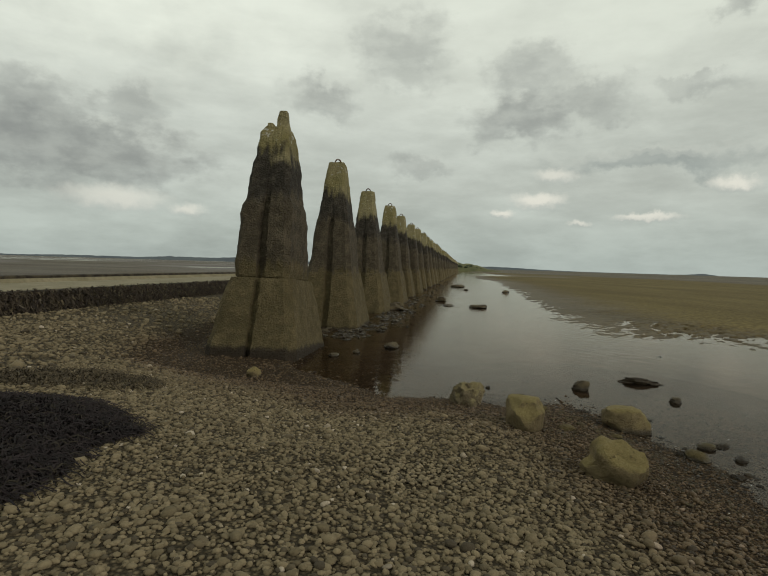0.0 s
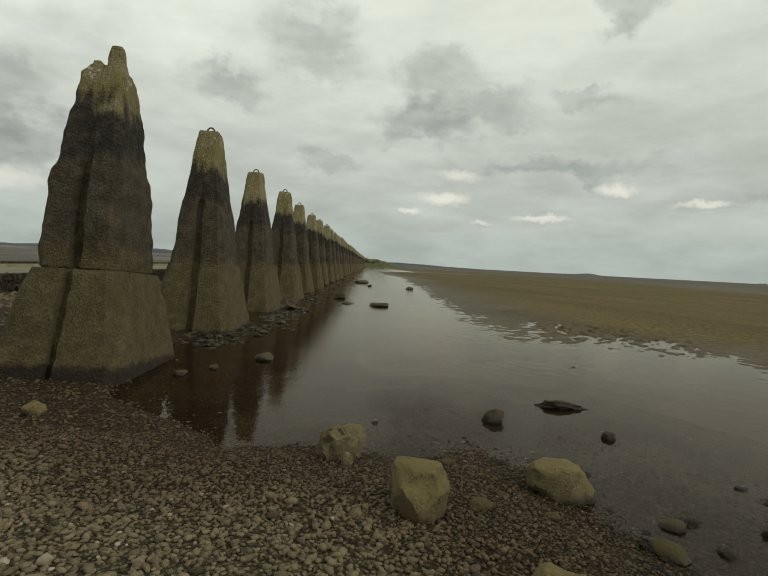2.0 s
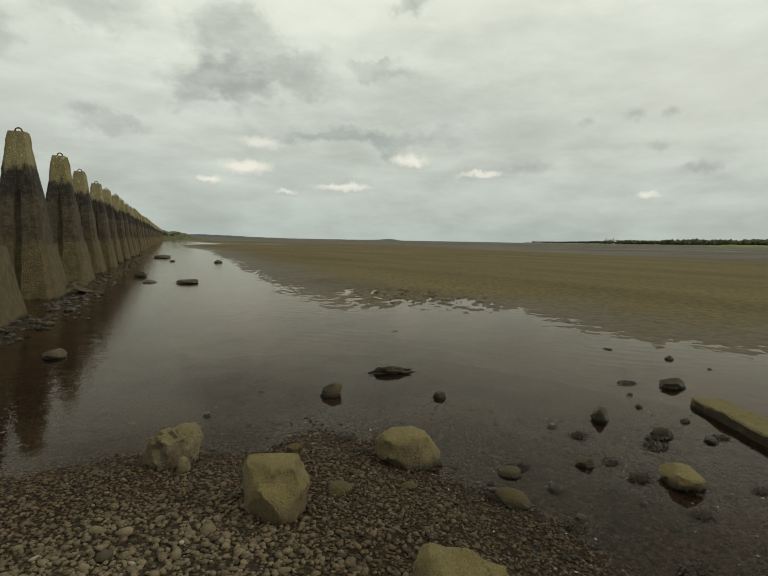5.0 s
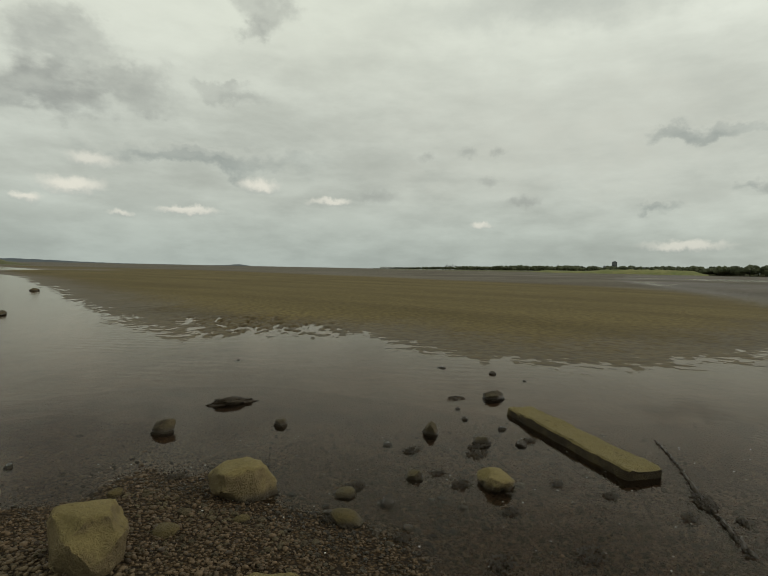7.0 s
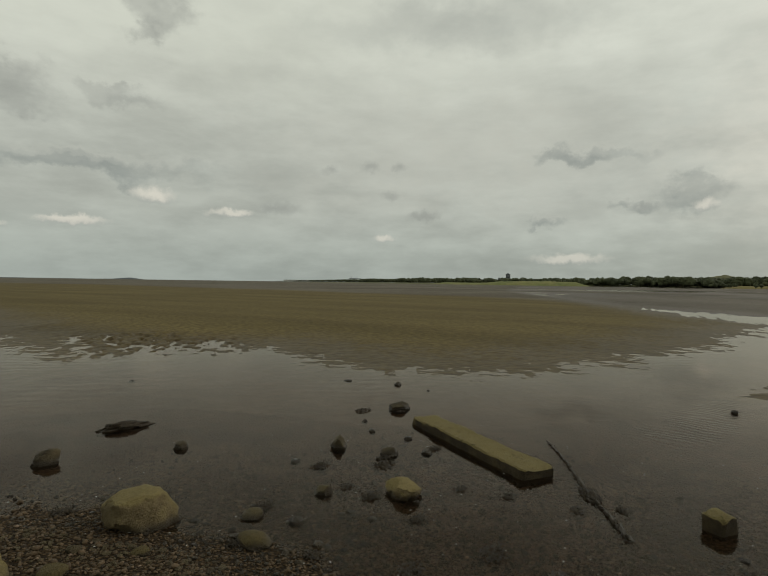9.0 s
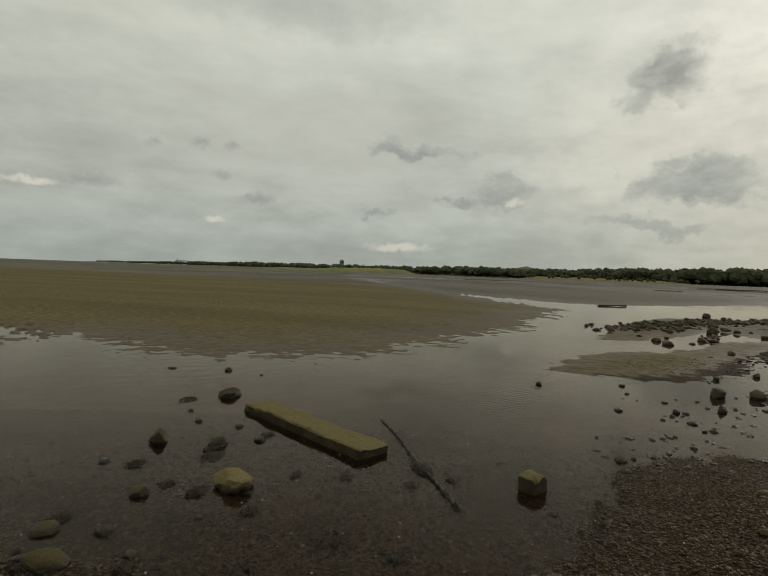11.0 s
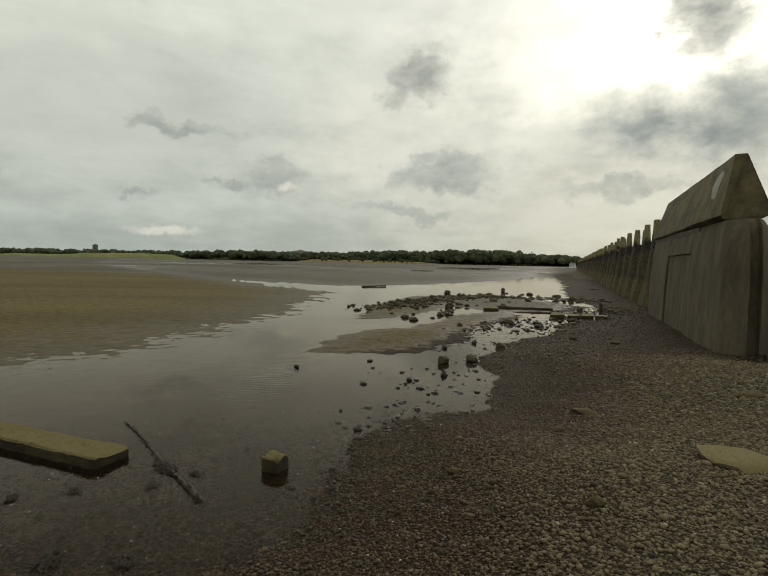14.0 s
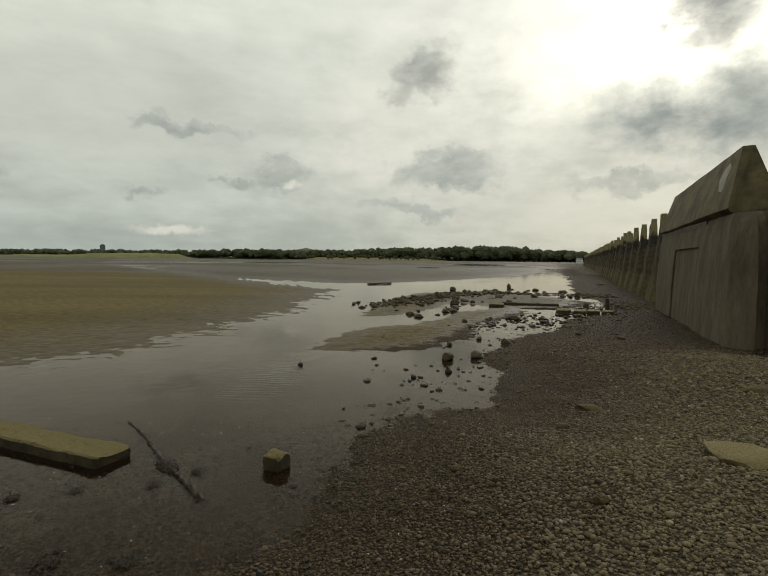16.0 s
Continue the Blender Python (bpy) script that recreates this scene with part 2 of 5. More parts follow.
def plain(name, a, b, scale=6.0, rough=0.9, bump=0.3, dist=0.02, stretch=(1, 1, 1), spec=0.3):
    m, n = material(name)
    co = n.vec("MULTIPLY", n.node("ShaderNodeTexCoord").outputs["Object"], stretch)
    f, g = n.noise(co, scale, 6, 0.62), n.noise(co, scale * 7, 4, 0.6)
    c = n.mix(n.ramp(f, 0.3, 0.7), a, b)
    c = n.mix(n.ramp(g, 0.35, 0.7, 0.0, 0.45), c, n.vec("MULTIPLY", c, (0.5, 0.5, 0.5)))
    finish(n, c, rough, n.math("ADD", f, n.math("MULTIPLY", g, 0.5)), bump, dist, spec)
    return m


def island(name, a, b, dark, rough=0.85, pale=(0.357, 0.3008, 0.2262)):
    """For heaps of loose bits: each bit its own tone."""
    m, n = material(name)
    geo = n.node("ShaderNodeNewGeometry")
    r = geo.outputs["Random Per Island"]
    pos = geo.outputs["Position"]
    c = n.mix(r, a, b)
    c = n.mix(n.ramp(n.math("FRACT", n.math("MULTIPLY", r, 7.31)), 0.80, 0.97), c, dark)
    c = n.mix(n.ramp(n.math("FRACT", n.math("MULTIPLY", r, 13.7)), 0.982, 0.996), c, pale)
    fine = n.noise(pos, 60.0, 4, 0.7)
    c = n.mix(n.ramp(fine, 0.35, 0.7, 0.0, 0.35), c, n.vec("MULTIPLY", c, (0.5, 0.5, 0.5)))
    wz = n.node("ShaderNodeSeparateXYZ", {0: pos}).outputs[2]
    wet = n.ramp(n.math("ADD", wz, n.math("MULTIPLY", n.noise(pos, 1.4, 4), 0.14)), 0.33, 0.17)
    c = n.mix(n.math("MULTIPLY", wet, 0.8), c, n.vec("MULTIPLY", c, (0.46, 0.345, 0.285)))
    finish(n, c, n.math("SUBTRACT", rough, n.math("MULTIPLY", wet, 0.25)), fine, 0.5, 0.012, 0.25)
    return m


def ground_material():
    """Gravel by the causeway, brown silt in the pools, rippled olive sand on the banks, grey mud far out."""
    m, n = material("shore_ground")
    pos = n.node("ShaderNodeNewGeometry").outputs["Position"]
    wz = n.node("ShaderNodeSeparateXYZ", {0: pos}).outputs[2]
    gravel = n.node("ShaderNodeAttribute", attribute_name="gravel").outputs["Fac"]
    far = n.node("ShaderNodeAttribute", attribute_name="far").outputs["Fac"]
    broad, mid, fine = n.noise(pos, 0.22, 5), n.noise(pos, 2.2, 6, 0.65), n.noise(pos, 35.0, 5, 0.7)
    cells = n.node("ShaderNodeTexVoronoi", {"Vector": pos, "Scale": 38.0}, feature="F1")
    # shade between the stones is painted in: colour falls off towards cell edges
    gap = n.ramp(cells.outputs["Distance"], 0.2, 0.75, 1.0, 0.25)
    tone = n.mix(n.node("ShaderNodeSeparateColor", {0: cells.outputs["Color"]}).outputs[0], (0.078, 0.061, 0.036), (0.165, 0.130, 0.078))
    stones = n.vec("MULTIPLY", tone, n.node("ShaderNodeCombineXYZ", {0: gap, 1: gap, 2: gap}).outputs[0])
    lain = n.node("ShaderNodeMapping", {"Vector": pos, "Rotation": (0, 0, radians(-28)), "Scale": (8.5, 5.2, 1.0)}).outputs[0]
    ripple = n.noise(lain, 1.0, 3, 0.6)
    smear = n.noise(n.node("ShaderNodeMapping", {"Vector": pos, "Rotation": (0, 0, radians(-28)), "Scale": (0.22, 0.05, 1.0)}).outputs[0], 1.0, 5)
    sand = n.mix(n.ramp(n.math("ADD", smear, n.math("MULTIPLY", mid, 0.35)), 0.42, 0.92), (0.104, 0.080, 0.029), (0.160, 0.124, 0.048))
    mud = n.mix(n.ramp(n.noise(n.vec("MULTIPLY", pos, (0.02, 0.05, 1.0)), 1.0, 5), 0.35, 0.65), (0.104, 0.090, 0.066), (0.165, 0.146, 0.116))
    c = n.mix(far, sand, mud)
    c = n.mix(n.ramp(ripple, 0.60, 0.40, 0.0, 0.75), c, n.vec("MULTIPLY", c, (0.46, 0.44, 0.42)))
    wet = n.ramp(n.math("ADD", wz, n.math("MULTIPLY", mid, 0.05)), 0.115, 0.035)
    c = n.mix(n.math("MULTIPLY", wet, 0.9), c, n.vec("MULTIPLY", c, (0.60, 0.54, 0.52)))
    gwet = n.ramp(n.math("ADD", wz, n.math("MULTIPLY", n.noise(pos, 1.4, 4), 0.14)), 0.33, 0.17)
    gr = n.mix(n.math("MULTIPLY", gwet, 0.85), stones, n.vec("MULTIPLY", stones, (0.44, 0.33, 0.245)))
    c = n.mix(gravel, c, gr)
    silt = n.mix(n.ramp(n.math("ADD", mid, n.math("MULTIPLY", n.noise(pos, 0.8, 4), 0.6)), 0.55, 1.05), (0.062, 0.041, 0.029), (0.128, 0.088, 0.062))
    silt = n.mix(n.ramp(n.noise(pos, 14.0, 5, 0.7), 0.56, 0.66, 0.0, 0.65), silt, (0.030, 0.022, 0.016))
    grit = n.node("ShaderNodeTexVoronoi", {"Vector": pos, "Scale": 62.0}, feature="F1")
    # each grain's rim is painted darker too, as shade, besides its random tone
    speck = n.math("MULTIPLY", n.ramp(grit.outputs["Distance"], 0.15, 0.75, 1.25, 0.45), n.ramp(n.node("ShaderNodeSeparateColor", {0: grit.outputs["Color"]}).outputs[0], 0.0, 1.0, 0.5, 1.5, False))
    grainy = n.vec("MULTIPLY", silt, n.node("ShaderNodeCombineXYZ", {0: speck, 1: speck, 2: speck}).outputs[0])
    silt = n.mix(n.ramp(n.math("ADD", gravel, n.math("MULTIPLY", n.noise(pos, 1.1, 4), 0.6)), 0.25, 0.75, 0.25, 0.9), silt, grainy)
    c = n.mix(n.ramp(n.math("ADD", wz, n.math("MULTIPLY", mid, 0.03)), 0.006, -0.022, 0.0, 0.88), c, silt)
    c = n.mix(n.ramp(fine, 0.35, 0.7, 0.0, 0.3), c, n.vec("MULTIPLY", c, (0.55, 0.55, 0.55)))
    h = n.math("ADD", n.math("MULTIPLY", gravel, n.math("MULTIPLY", gap, 1.6)),
               n.math("MULTIPLY", n.math("SUBTRACT", 1.0, gravel), n.math("ADD", n.math("MULTIPLY", ripple, 1.2), n.math("MULTIPLY", mid, 0.4))))
    dull = n.math("MULTIPLY", n.math("MULTIPLY", wet, 0.4), n.math("SUBTRACT", 1.0, n.math("MULTIPLY", gravel, 0.8)))
    finish(n, c, n.math("SUBTRACT", 0.92, dull), n.math("ADD", h, n.math("MULTIPLY", fine, 0.25)), 0.7, 0.03, 0.12)
    return m


def water_material():
    m, n = material("still_tidal_water")
    pos = n.node("ShaderNodeNewGeometry").outputs["Position"]
    waves = n.node("ShaderNodeTexWave", {"Vector": n.vec("MULTIPLY", pos, (1.0, 0.7, 1.0)), "Scale": 1.5, "Distortion": 5.0, "Detail": 2.0,
                                         "Detail Scale": 1.2}, bands_direction="DIAGONAL").outputs[1]
    h = n.math("ADD", n.math("MULTIPLY", n.noise(pos, 2.6, 2), 0.6), n.math("MULTIPLY", n.math("MULTIPLY", waves, n.ramp(n.noise(pos, 0.25, 3), 0.5, 0.65)), 0.5))
    h = n.math("ADD", h, n.math("MULTIPLY", n.math("MULTIPLY", n.noise(pos, 11.0, 3), n.ramp(n.node("ShaderNodeSeparateXYZ", {0: pos}).outputs[1], 5.0, 8.5)), 0.55))
    # a patch where the current wrinkles the surface
    along = Vector((math.cos(radians(-12.5)), math.sin(radians(-12.5)), 0))
    here = n.vec("SUBTRACT", pos, (6.3, 2.02, 0))
    u, w = n.vec("DOT_PRODUCT", here, along), n.vec("DOT_PRODUCT", here, (-along.y, along.x, 0))
    aside = n.math("ABSOLUTE", n.math("ADD", w, n.ramp(n.noise(pos, 1.1, 3), 0.2, 0.8, -.25, .25)))
    mask = n.math("MULTIPLY", n.ramp(aside, 0.42, 0.08), n.math("MULTIPLY", n.ramp(u, 0.0, 0.9), n.ramp(u, 3.9, 3.0)))
    wrinkle = n.math("SINE", n.math("MULTIPLY", n.math("ADD", u, n.math("MULTIPLY", n.noise(pos, 1.8, 3), 0.35)), 2 * math.pi / 0.12))
    h = n.math("ADD", h, n.math("MULTIPLY", n.math("MULTIPLY", wrinkle, mask), 1.1))
    normal = n.node("ShaderNodeBump", {"Height": h, "Strength": n.ramp(n.math("ADD", n.node("ShaderNodeSeparateXYZ", {0: pos}).outputs[1], n.math("MULTIPLY", n.noise(pos, 0.3, 3), 5.0)), 6.0, 14.0, 0.08, 0.2), "Distance": 0.03}).outputs[0]
    f = n.node("ShaderNodeFresnel", {"IOR": 1.155, "Normal": normal}).outputs[0]
    gloss = n.node("ShaderNodeBsdfGlossy", {"Color": (0.99, 0.935, 0.85, 1), "Roughness": 0.05, "Normal": normal}).outputs[0]
    murk = n.mix(n.noise(pos, 0.5, 4), (0.70, 0.60, 0.50), (0.82, 0.72, 0.61))
    clear = n.node("ShaderNodeBsdfTransparent", {"Color": murk}).outputs[0]
    silt = n.node("ShaderNodeBsdfDiffuse", {"Color": (0.036, 0.028, 0.020, 1)}).outputs[0]
    body = n.node("ShaderNodeMixShader", {0: 0.10, 1: clear, 2: silt}).outputs[0]
    n.node("ShaderNodeOutputMaterial", {0: n.node("ShaderNodeMixShader", {0: f, 1: body, 2: gloss}).outputs[0]})
    return m


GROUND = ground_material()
WATER = water_material()
CONCRETE = concrete("sea_worn_concrete")
WALLCON = plain("dark_weathered_concrete", (0.066, 0.052, 0.035), (0.126, 0.101, 0.066), 1.6, 0.9, 0.45, 0.03, (1.6, 1.6, 0.55))
CAP = plain("lichened_concrete", (0.060, 0.049, 0.030), (0.150, 0.122, 0.058), 1.8, 0.88, 0.5, 0.03)
SPALLDULL = plain("crumbled_mortar", (0.10, 0.088, 0.068), (0.20, 0.18, 0.145), 7.0, 0.92, 0.5, 0.03)
RUST = plain("rusted_iron", (0.0525, 0.0282, 0.01566), (0.126, 0.0611, 0.0261), 30, 0.8)
BOULDER = rock("algae_covered_stone", (0.1346, 0.1032, 0.05095), (0.237, 0.1835, 0.0934), moss=(0.2241, 0.1778, 0.06899))
PALE = rock("pale_streaked_stone", (0.084, 0.066, 0.038), (0.225, 0.182, 0.105), moss=(0.215, 0.175, 0.082))
WEEDROCK = rock("weed_furred_stone", (0.042, 0.03102, 0.01566), (0.08925, 0.06768, 0.03045), moss=(0.1103, 0.0846, 0.03132))
DARKROCK = rock("wet_dark_stone", (0.052, 0.040, 0.022), (0.125, 0.099, 0.054), wet=1.0)
SLAB = rock("algae_covered_slab", (0.040, 0.029, 0.015), (0.082, 0.062, 0.030), moss=(0.205, 0.165, 0.062), tide=0.05)
WEED = island("black_bladder_wrack", (0.0084, 0.00658, 0.006525), (0.021, 0.0141, 0.01479), (0.0273, 0.02162, 0.01305), 0.85, (0.018, 0.013, 0.012))
DRYWEED = island("dried_brown_weed", (0.040, 0.030, 0.018), (0.085, 0.066, 0.038), (0.028, 0.022, 0.014), 0.9, (0.10, 0.08, 0.05))
WALLWEED = island("wall_weed", (0.018, 0.013, 0.010), (0.058, 0.043, 0.028), (0.090, 0.070, 0.040), 0.9, (0.13, 0.11, 0.08))
WRACK = plain("brown_weed", (0.0189, 0.01316, 0.00783), (0.04725, 0.03384, 0.0174), 25, 0.55, 0.6)
PEBBLES = island("beach_pebbles", (0.112, 0.088, 0.049), (0.200, 0.158, 0.093), (0.055, 0.043, 0.026))
WOODEN = plain("sodden_timber", (0.0315, 0.02256, 0.01392), (0.07875, 0.0564, 0.03306), 4, 0.75, 0.6, 0.02, (8, 1, 8))
MASONRY = rock("weed_grown_masonry", (0.0231, 0.01786, 0.01218), (0.08925, 0.0705, 0.0435), scale=1.0)
ROADTOP = plain("worn_causeway_concrete", (0.150, 0.130, 0.075), (0.225, 0.193, 0.122), 1.2, 0.9, 0.3)
# green lifted to a lighter tone: distance haze is part of this colour
LEAF = plain("distant_foliage", (0.042, 0.050, 0.026), (0.082, 0.092, 0.044), 0.05, 0.9, 0.0)
TRUNK = plain("distant_bark", (0.03, 0.025, 0.018), (0.06, 0.05, 0.035), 0.5)
# the blue-grey haze of distance is mixed into the hills' own colour
HILLS = plain("haze_tinted_hills", (0.050, 0.064, 0.080), (0.078, 0.094, 0.104), 0.004, 0.95, 0.0)
FIELD = plain("grass_field", (0.115, 0.135, 0.04), (0.20, 0.19, 0.07), 0.02, 0.95, 0.0)
SCRUB = plain("island_scrub", (0.06, 0.065, 0.024), (0.12, 0.115, 0.045), 0.15, 0.95, 0.3, 0.3)
WALLGREY = plain("grey_render", (0.16, 0.17, 0.175), (0.22, 0.23, 0.23), 0.2, 0.8, 0.0)
WALLWHITE = plain("white_render", (0.62, 0.62, 0.6), (0.75, 0.75, 0.72), 0.2, 0.8, 0.0)
SHELL = plain("bleached_shell", (0.28, 0.27, 0.24), (0.45, 0.43, 0.39), 50, 0.6, 0.1)
SPALL = plain("fresh_concrete", (0.24, 0.23, 0.19), (0.36, 0.345, 0.29), 8, 0.9, 0.4)
OCHRE = plain("stubble_field", (0.20, 0.165, 0.07), (0.28, 0.235, 0.11), 0.03, 0.95, 0.0)
GLASS = plain("dark_window", (0.03, 0.035, 0.04), (0.06, 0.065, 0.07), 0.5, 0.2, 0.0)
# ---------------------------------------------------------------- mesh helpers


def mesh_from(name, verts, faces, mat, smooth=True):
    """A mesh from arrays; faces all of one size."""
    me = bpy.data.meshes.new(name)
    verts, faces = np.asarray(verts, dtype=np.float32), np.asarray(faces, dtype=np.int32)
    count, size = faces.shape
    me.vertices.add(len(verts))
    me.vertices.foreach_set("co", verts.ravel())
    me.loops.add(count * size)
    me.loops.foreach_set("vertex_index", faces.ravel())
    me.polygons.add(count)
    me.polygons.foreach_set("loop_start", np.arange(0, count * size, size, dtype=np.int32))
    me.polygons.foreach_set("use_smooth", np.full(count, smooth))
    me.update(calc_edges=True)
    me.materials.append(mat)
    return me


def part(name, bm, mat, parent=None, label="", smooth=True):
    """Links a bmesh (or a finished mesh) as one object under parent."""
    if isinstance(bm, bmesh.types.BMesh):
        me = bpy.data.meshes.new(name)
        bmesh.ops.recalc_face_normals(bm, faces=bm.faces)
        bm.to_mesh(me)
        bm.free()
        me.polygons.foreach_set("use_smooth", [smooth] * len(me.polygons))
        if smooth:
            me.set_sharp_from_angle(angle=radians(38))
        me.materials.append(mat)
    else:
        me = bm
    ob = new(name, me)
    ob.parent = parent
    return tagged(ob, label)


def thing(name, label, category, group="", kind="", at=None):
    ob = new(name)
    ob.empty_display_size = 0.1
    if at is not None:
        ob.matrix_basis = at
    return tagged(ob, label, category, group, kind)


def value_noise(x, y, seed=0):
    """Smooth noise in 0..1 on arrays."""
    xi, yi = np.floor(x).astype(np.int64), np.floor(y).astype(np.int64)
    fx, fy = x - xi, y - yi
    fx, fy = fx * fx * (3 - 2 * fx), fy * fy * (3 - 2 * fy)

    def lattice(a, b):
        h = (a * 374761393 + b * 668265263 + seed * 144665) & 0xFFFFFFFF
        h = ((h ^ (h >> 13)) * 1274126177) & 0xFFFFFFFF
        return ((h ^ (h >> 16)) & 0xFFFF) / 65535.0
    a, b, c, d = lattice(xi, yi), lattice(xi + 1, yi), lattice(xi, yi + 1), lattice(xi + 1, yi + 1)
    return (a * (1 - fx) + b * fx) * (1 - fy) + (c * (1 - fx) + d * fx) * fy


def fbm(x, y, scale, octaves=4, seed=0):
    total, amp, out = 0.0, 1.0, 0.0
    for i in range(octaves):
        out = out + amp * value_noise(x * scale, y * scale, seed + i * 17)
        total, amp, scale = total + amp, amp * 0.55, scale * 2.03
    return out / total - 0.5


def to_line(x, y, line):
    """Distance from points to a polyline."""
    best = np.full(x.shape, 1e9)
    for (ax, ay), (bx, by) in zip(line[:-1], line[1:]):
        dx, dy = bx - ax, by - ay
        t = np.clip(((x - ax) * dx + (y - ay) * dy) / (dx * dx + dy * dy + 1e-9), 0, 1)
        best = np.minimum(best, np.hypot(x - ax - t * dx, y - ay - t * dy))
    return best


def inside(x, y, ring):
    hit = np.zeros(x.shape, bool)
    for (ax, ay), (bx, by) in zip(ring, ring[1:] + ring[:1]):
        if ay != by:
            hit ^= ((ay > y) != (by > y)) & (x < (bx - ax) * (y - ay) / (by - ay) + ax)
    return hit


def signed(x, y, ring, line=None):
    d = to_line(x, y, line or ring + ring[:1])
    return np.where(inside(x, y, ring), d, -d)


# ---------------------------------------------------------------- the plan
# two rows of pylons run off from the gap in which the camera stands
ROW_A, ROW_B = radians(76.6), radians(-32.5)


def on_a(u, n):
    return (math.cos(ROW_A) * u + math.sin(ROW_A) * n, math.sin(ROW_A) * u - math.cos(ROW_A) * n)


def on_b(v, m):
    return (math.cos(ROW_B) * v - math.sin(ROW_B) * m, math.sin(ROW_B) * v + math.cos(ROW_B) * m)


CORNER = (-9.28, -0.97)
SHORE = [on_a(420, -2.95), on_a(60, -2.95), on_a(20, -2.95), on_a(11, -2.95), on_a(9.6, -2.75), (-0.50, 8.25), (0.1, 7.14), (0.7, 6.46), (1.31, 6.46),
         (2.05, 6.05), (2.8, 6.1), (3.05, 5.5), (3.1, 4.9), (3.3, 4.4), (3.15, 3.7), (3.2, 2.9), (3.5, 2.1), (4.0, 1.55), (4.6, 1.35), (5.05, 1.15), (5.5, 0.8), (5.85, 0.35), (6.08, -0.2), (6.12, -0.7),
         (7.15, -1.2), (7.7, -1.45), (8.7, -1.7), (9.8, -2.35), (10.8, -3.25), (11.8, -4.7), (13.8, -6.3), (15.4, -8.9), on_b(21, 0.6), on_b(30, 2.0), on_b(60, 2.6), on_b(420, 2.6)]
LAND = SHORE + [on_b(420, -5.8), CORNER, on_a(420, -8.8)]
BANK = [on_a(260, 3), (39, 147), (31.5, 114), (11.4, 31), (7.2, 15.7), (6.9, 12.2), (8.6, 11.2), (10.1, 10.2), (9.9, 8.3), (9.4, 6.2), (9.5, 5.4),
        (10.3, 4.9), (11.6, 3.8), (15.0, 2.1), (20.3, 0.25), (28.0, -2.0), (40, 2.6), (60, 9.0), (140, 36), (3000, 700), (3400, 3400), (600, 3400)]
OUTER = [(36, -3), (42, 1.8), (50, 7.5), (140, 46), (3000, 800), (3400, -2600), (310, -198), (75, -43), (50, -22), (40, -12), (36, -6)]
OLIVE = [(-20, -20), (28, -1.6), (32, -0.6), (46, 5), (62, 22), (72, 58), (84, 117), (78, 190), (45, 230), (-20, 60)]
PUDDLES = [(9.3, 17.0), (7.6, 13), (7.0, 11.8), (8.4, 11.2), (9.4, 10.4), (10.6, 10.6), (12, 13.2), (11.8, 15.5)]
BAR = [(10.2, 0.7), (11.4, 0.15), (12.8, -0.75), (13.4, -2.2), (14.6, -3.4), (16.6, -4.6), (17.4, -6.6), (15.8, -6.2), (14.4, -4.6), (13.0, -3.2), (11.2, -2.4), (10.2, -1.5), (9.9, -0.6)]
SPIT = [(15.6, -1.2), (20, -2.6), (25.5, -5.8), (26.5, -9), (23, -11), (19, -10.8), (17.2, -8.4), (18.2, -6.4), (20.4, -5.4), (18.2, -4.2), (16.2, -2.4)]
BEYOND = [on_a(500, -11.4), (-12.4, -1.6), on_b(500, -8.6), (500, -3400), (-3400, -3400), (-3400, 3400), (300, 3400)]


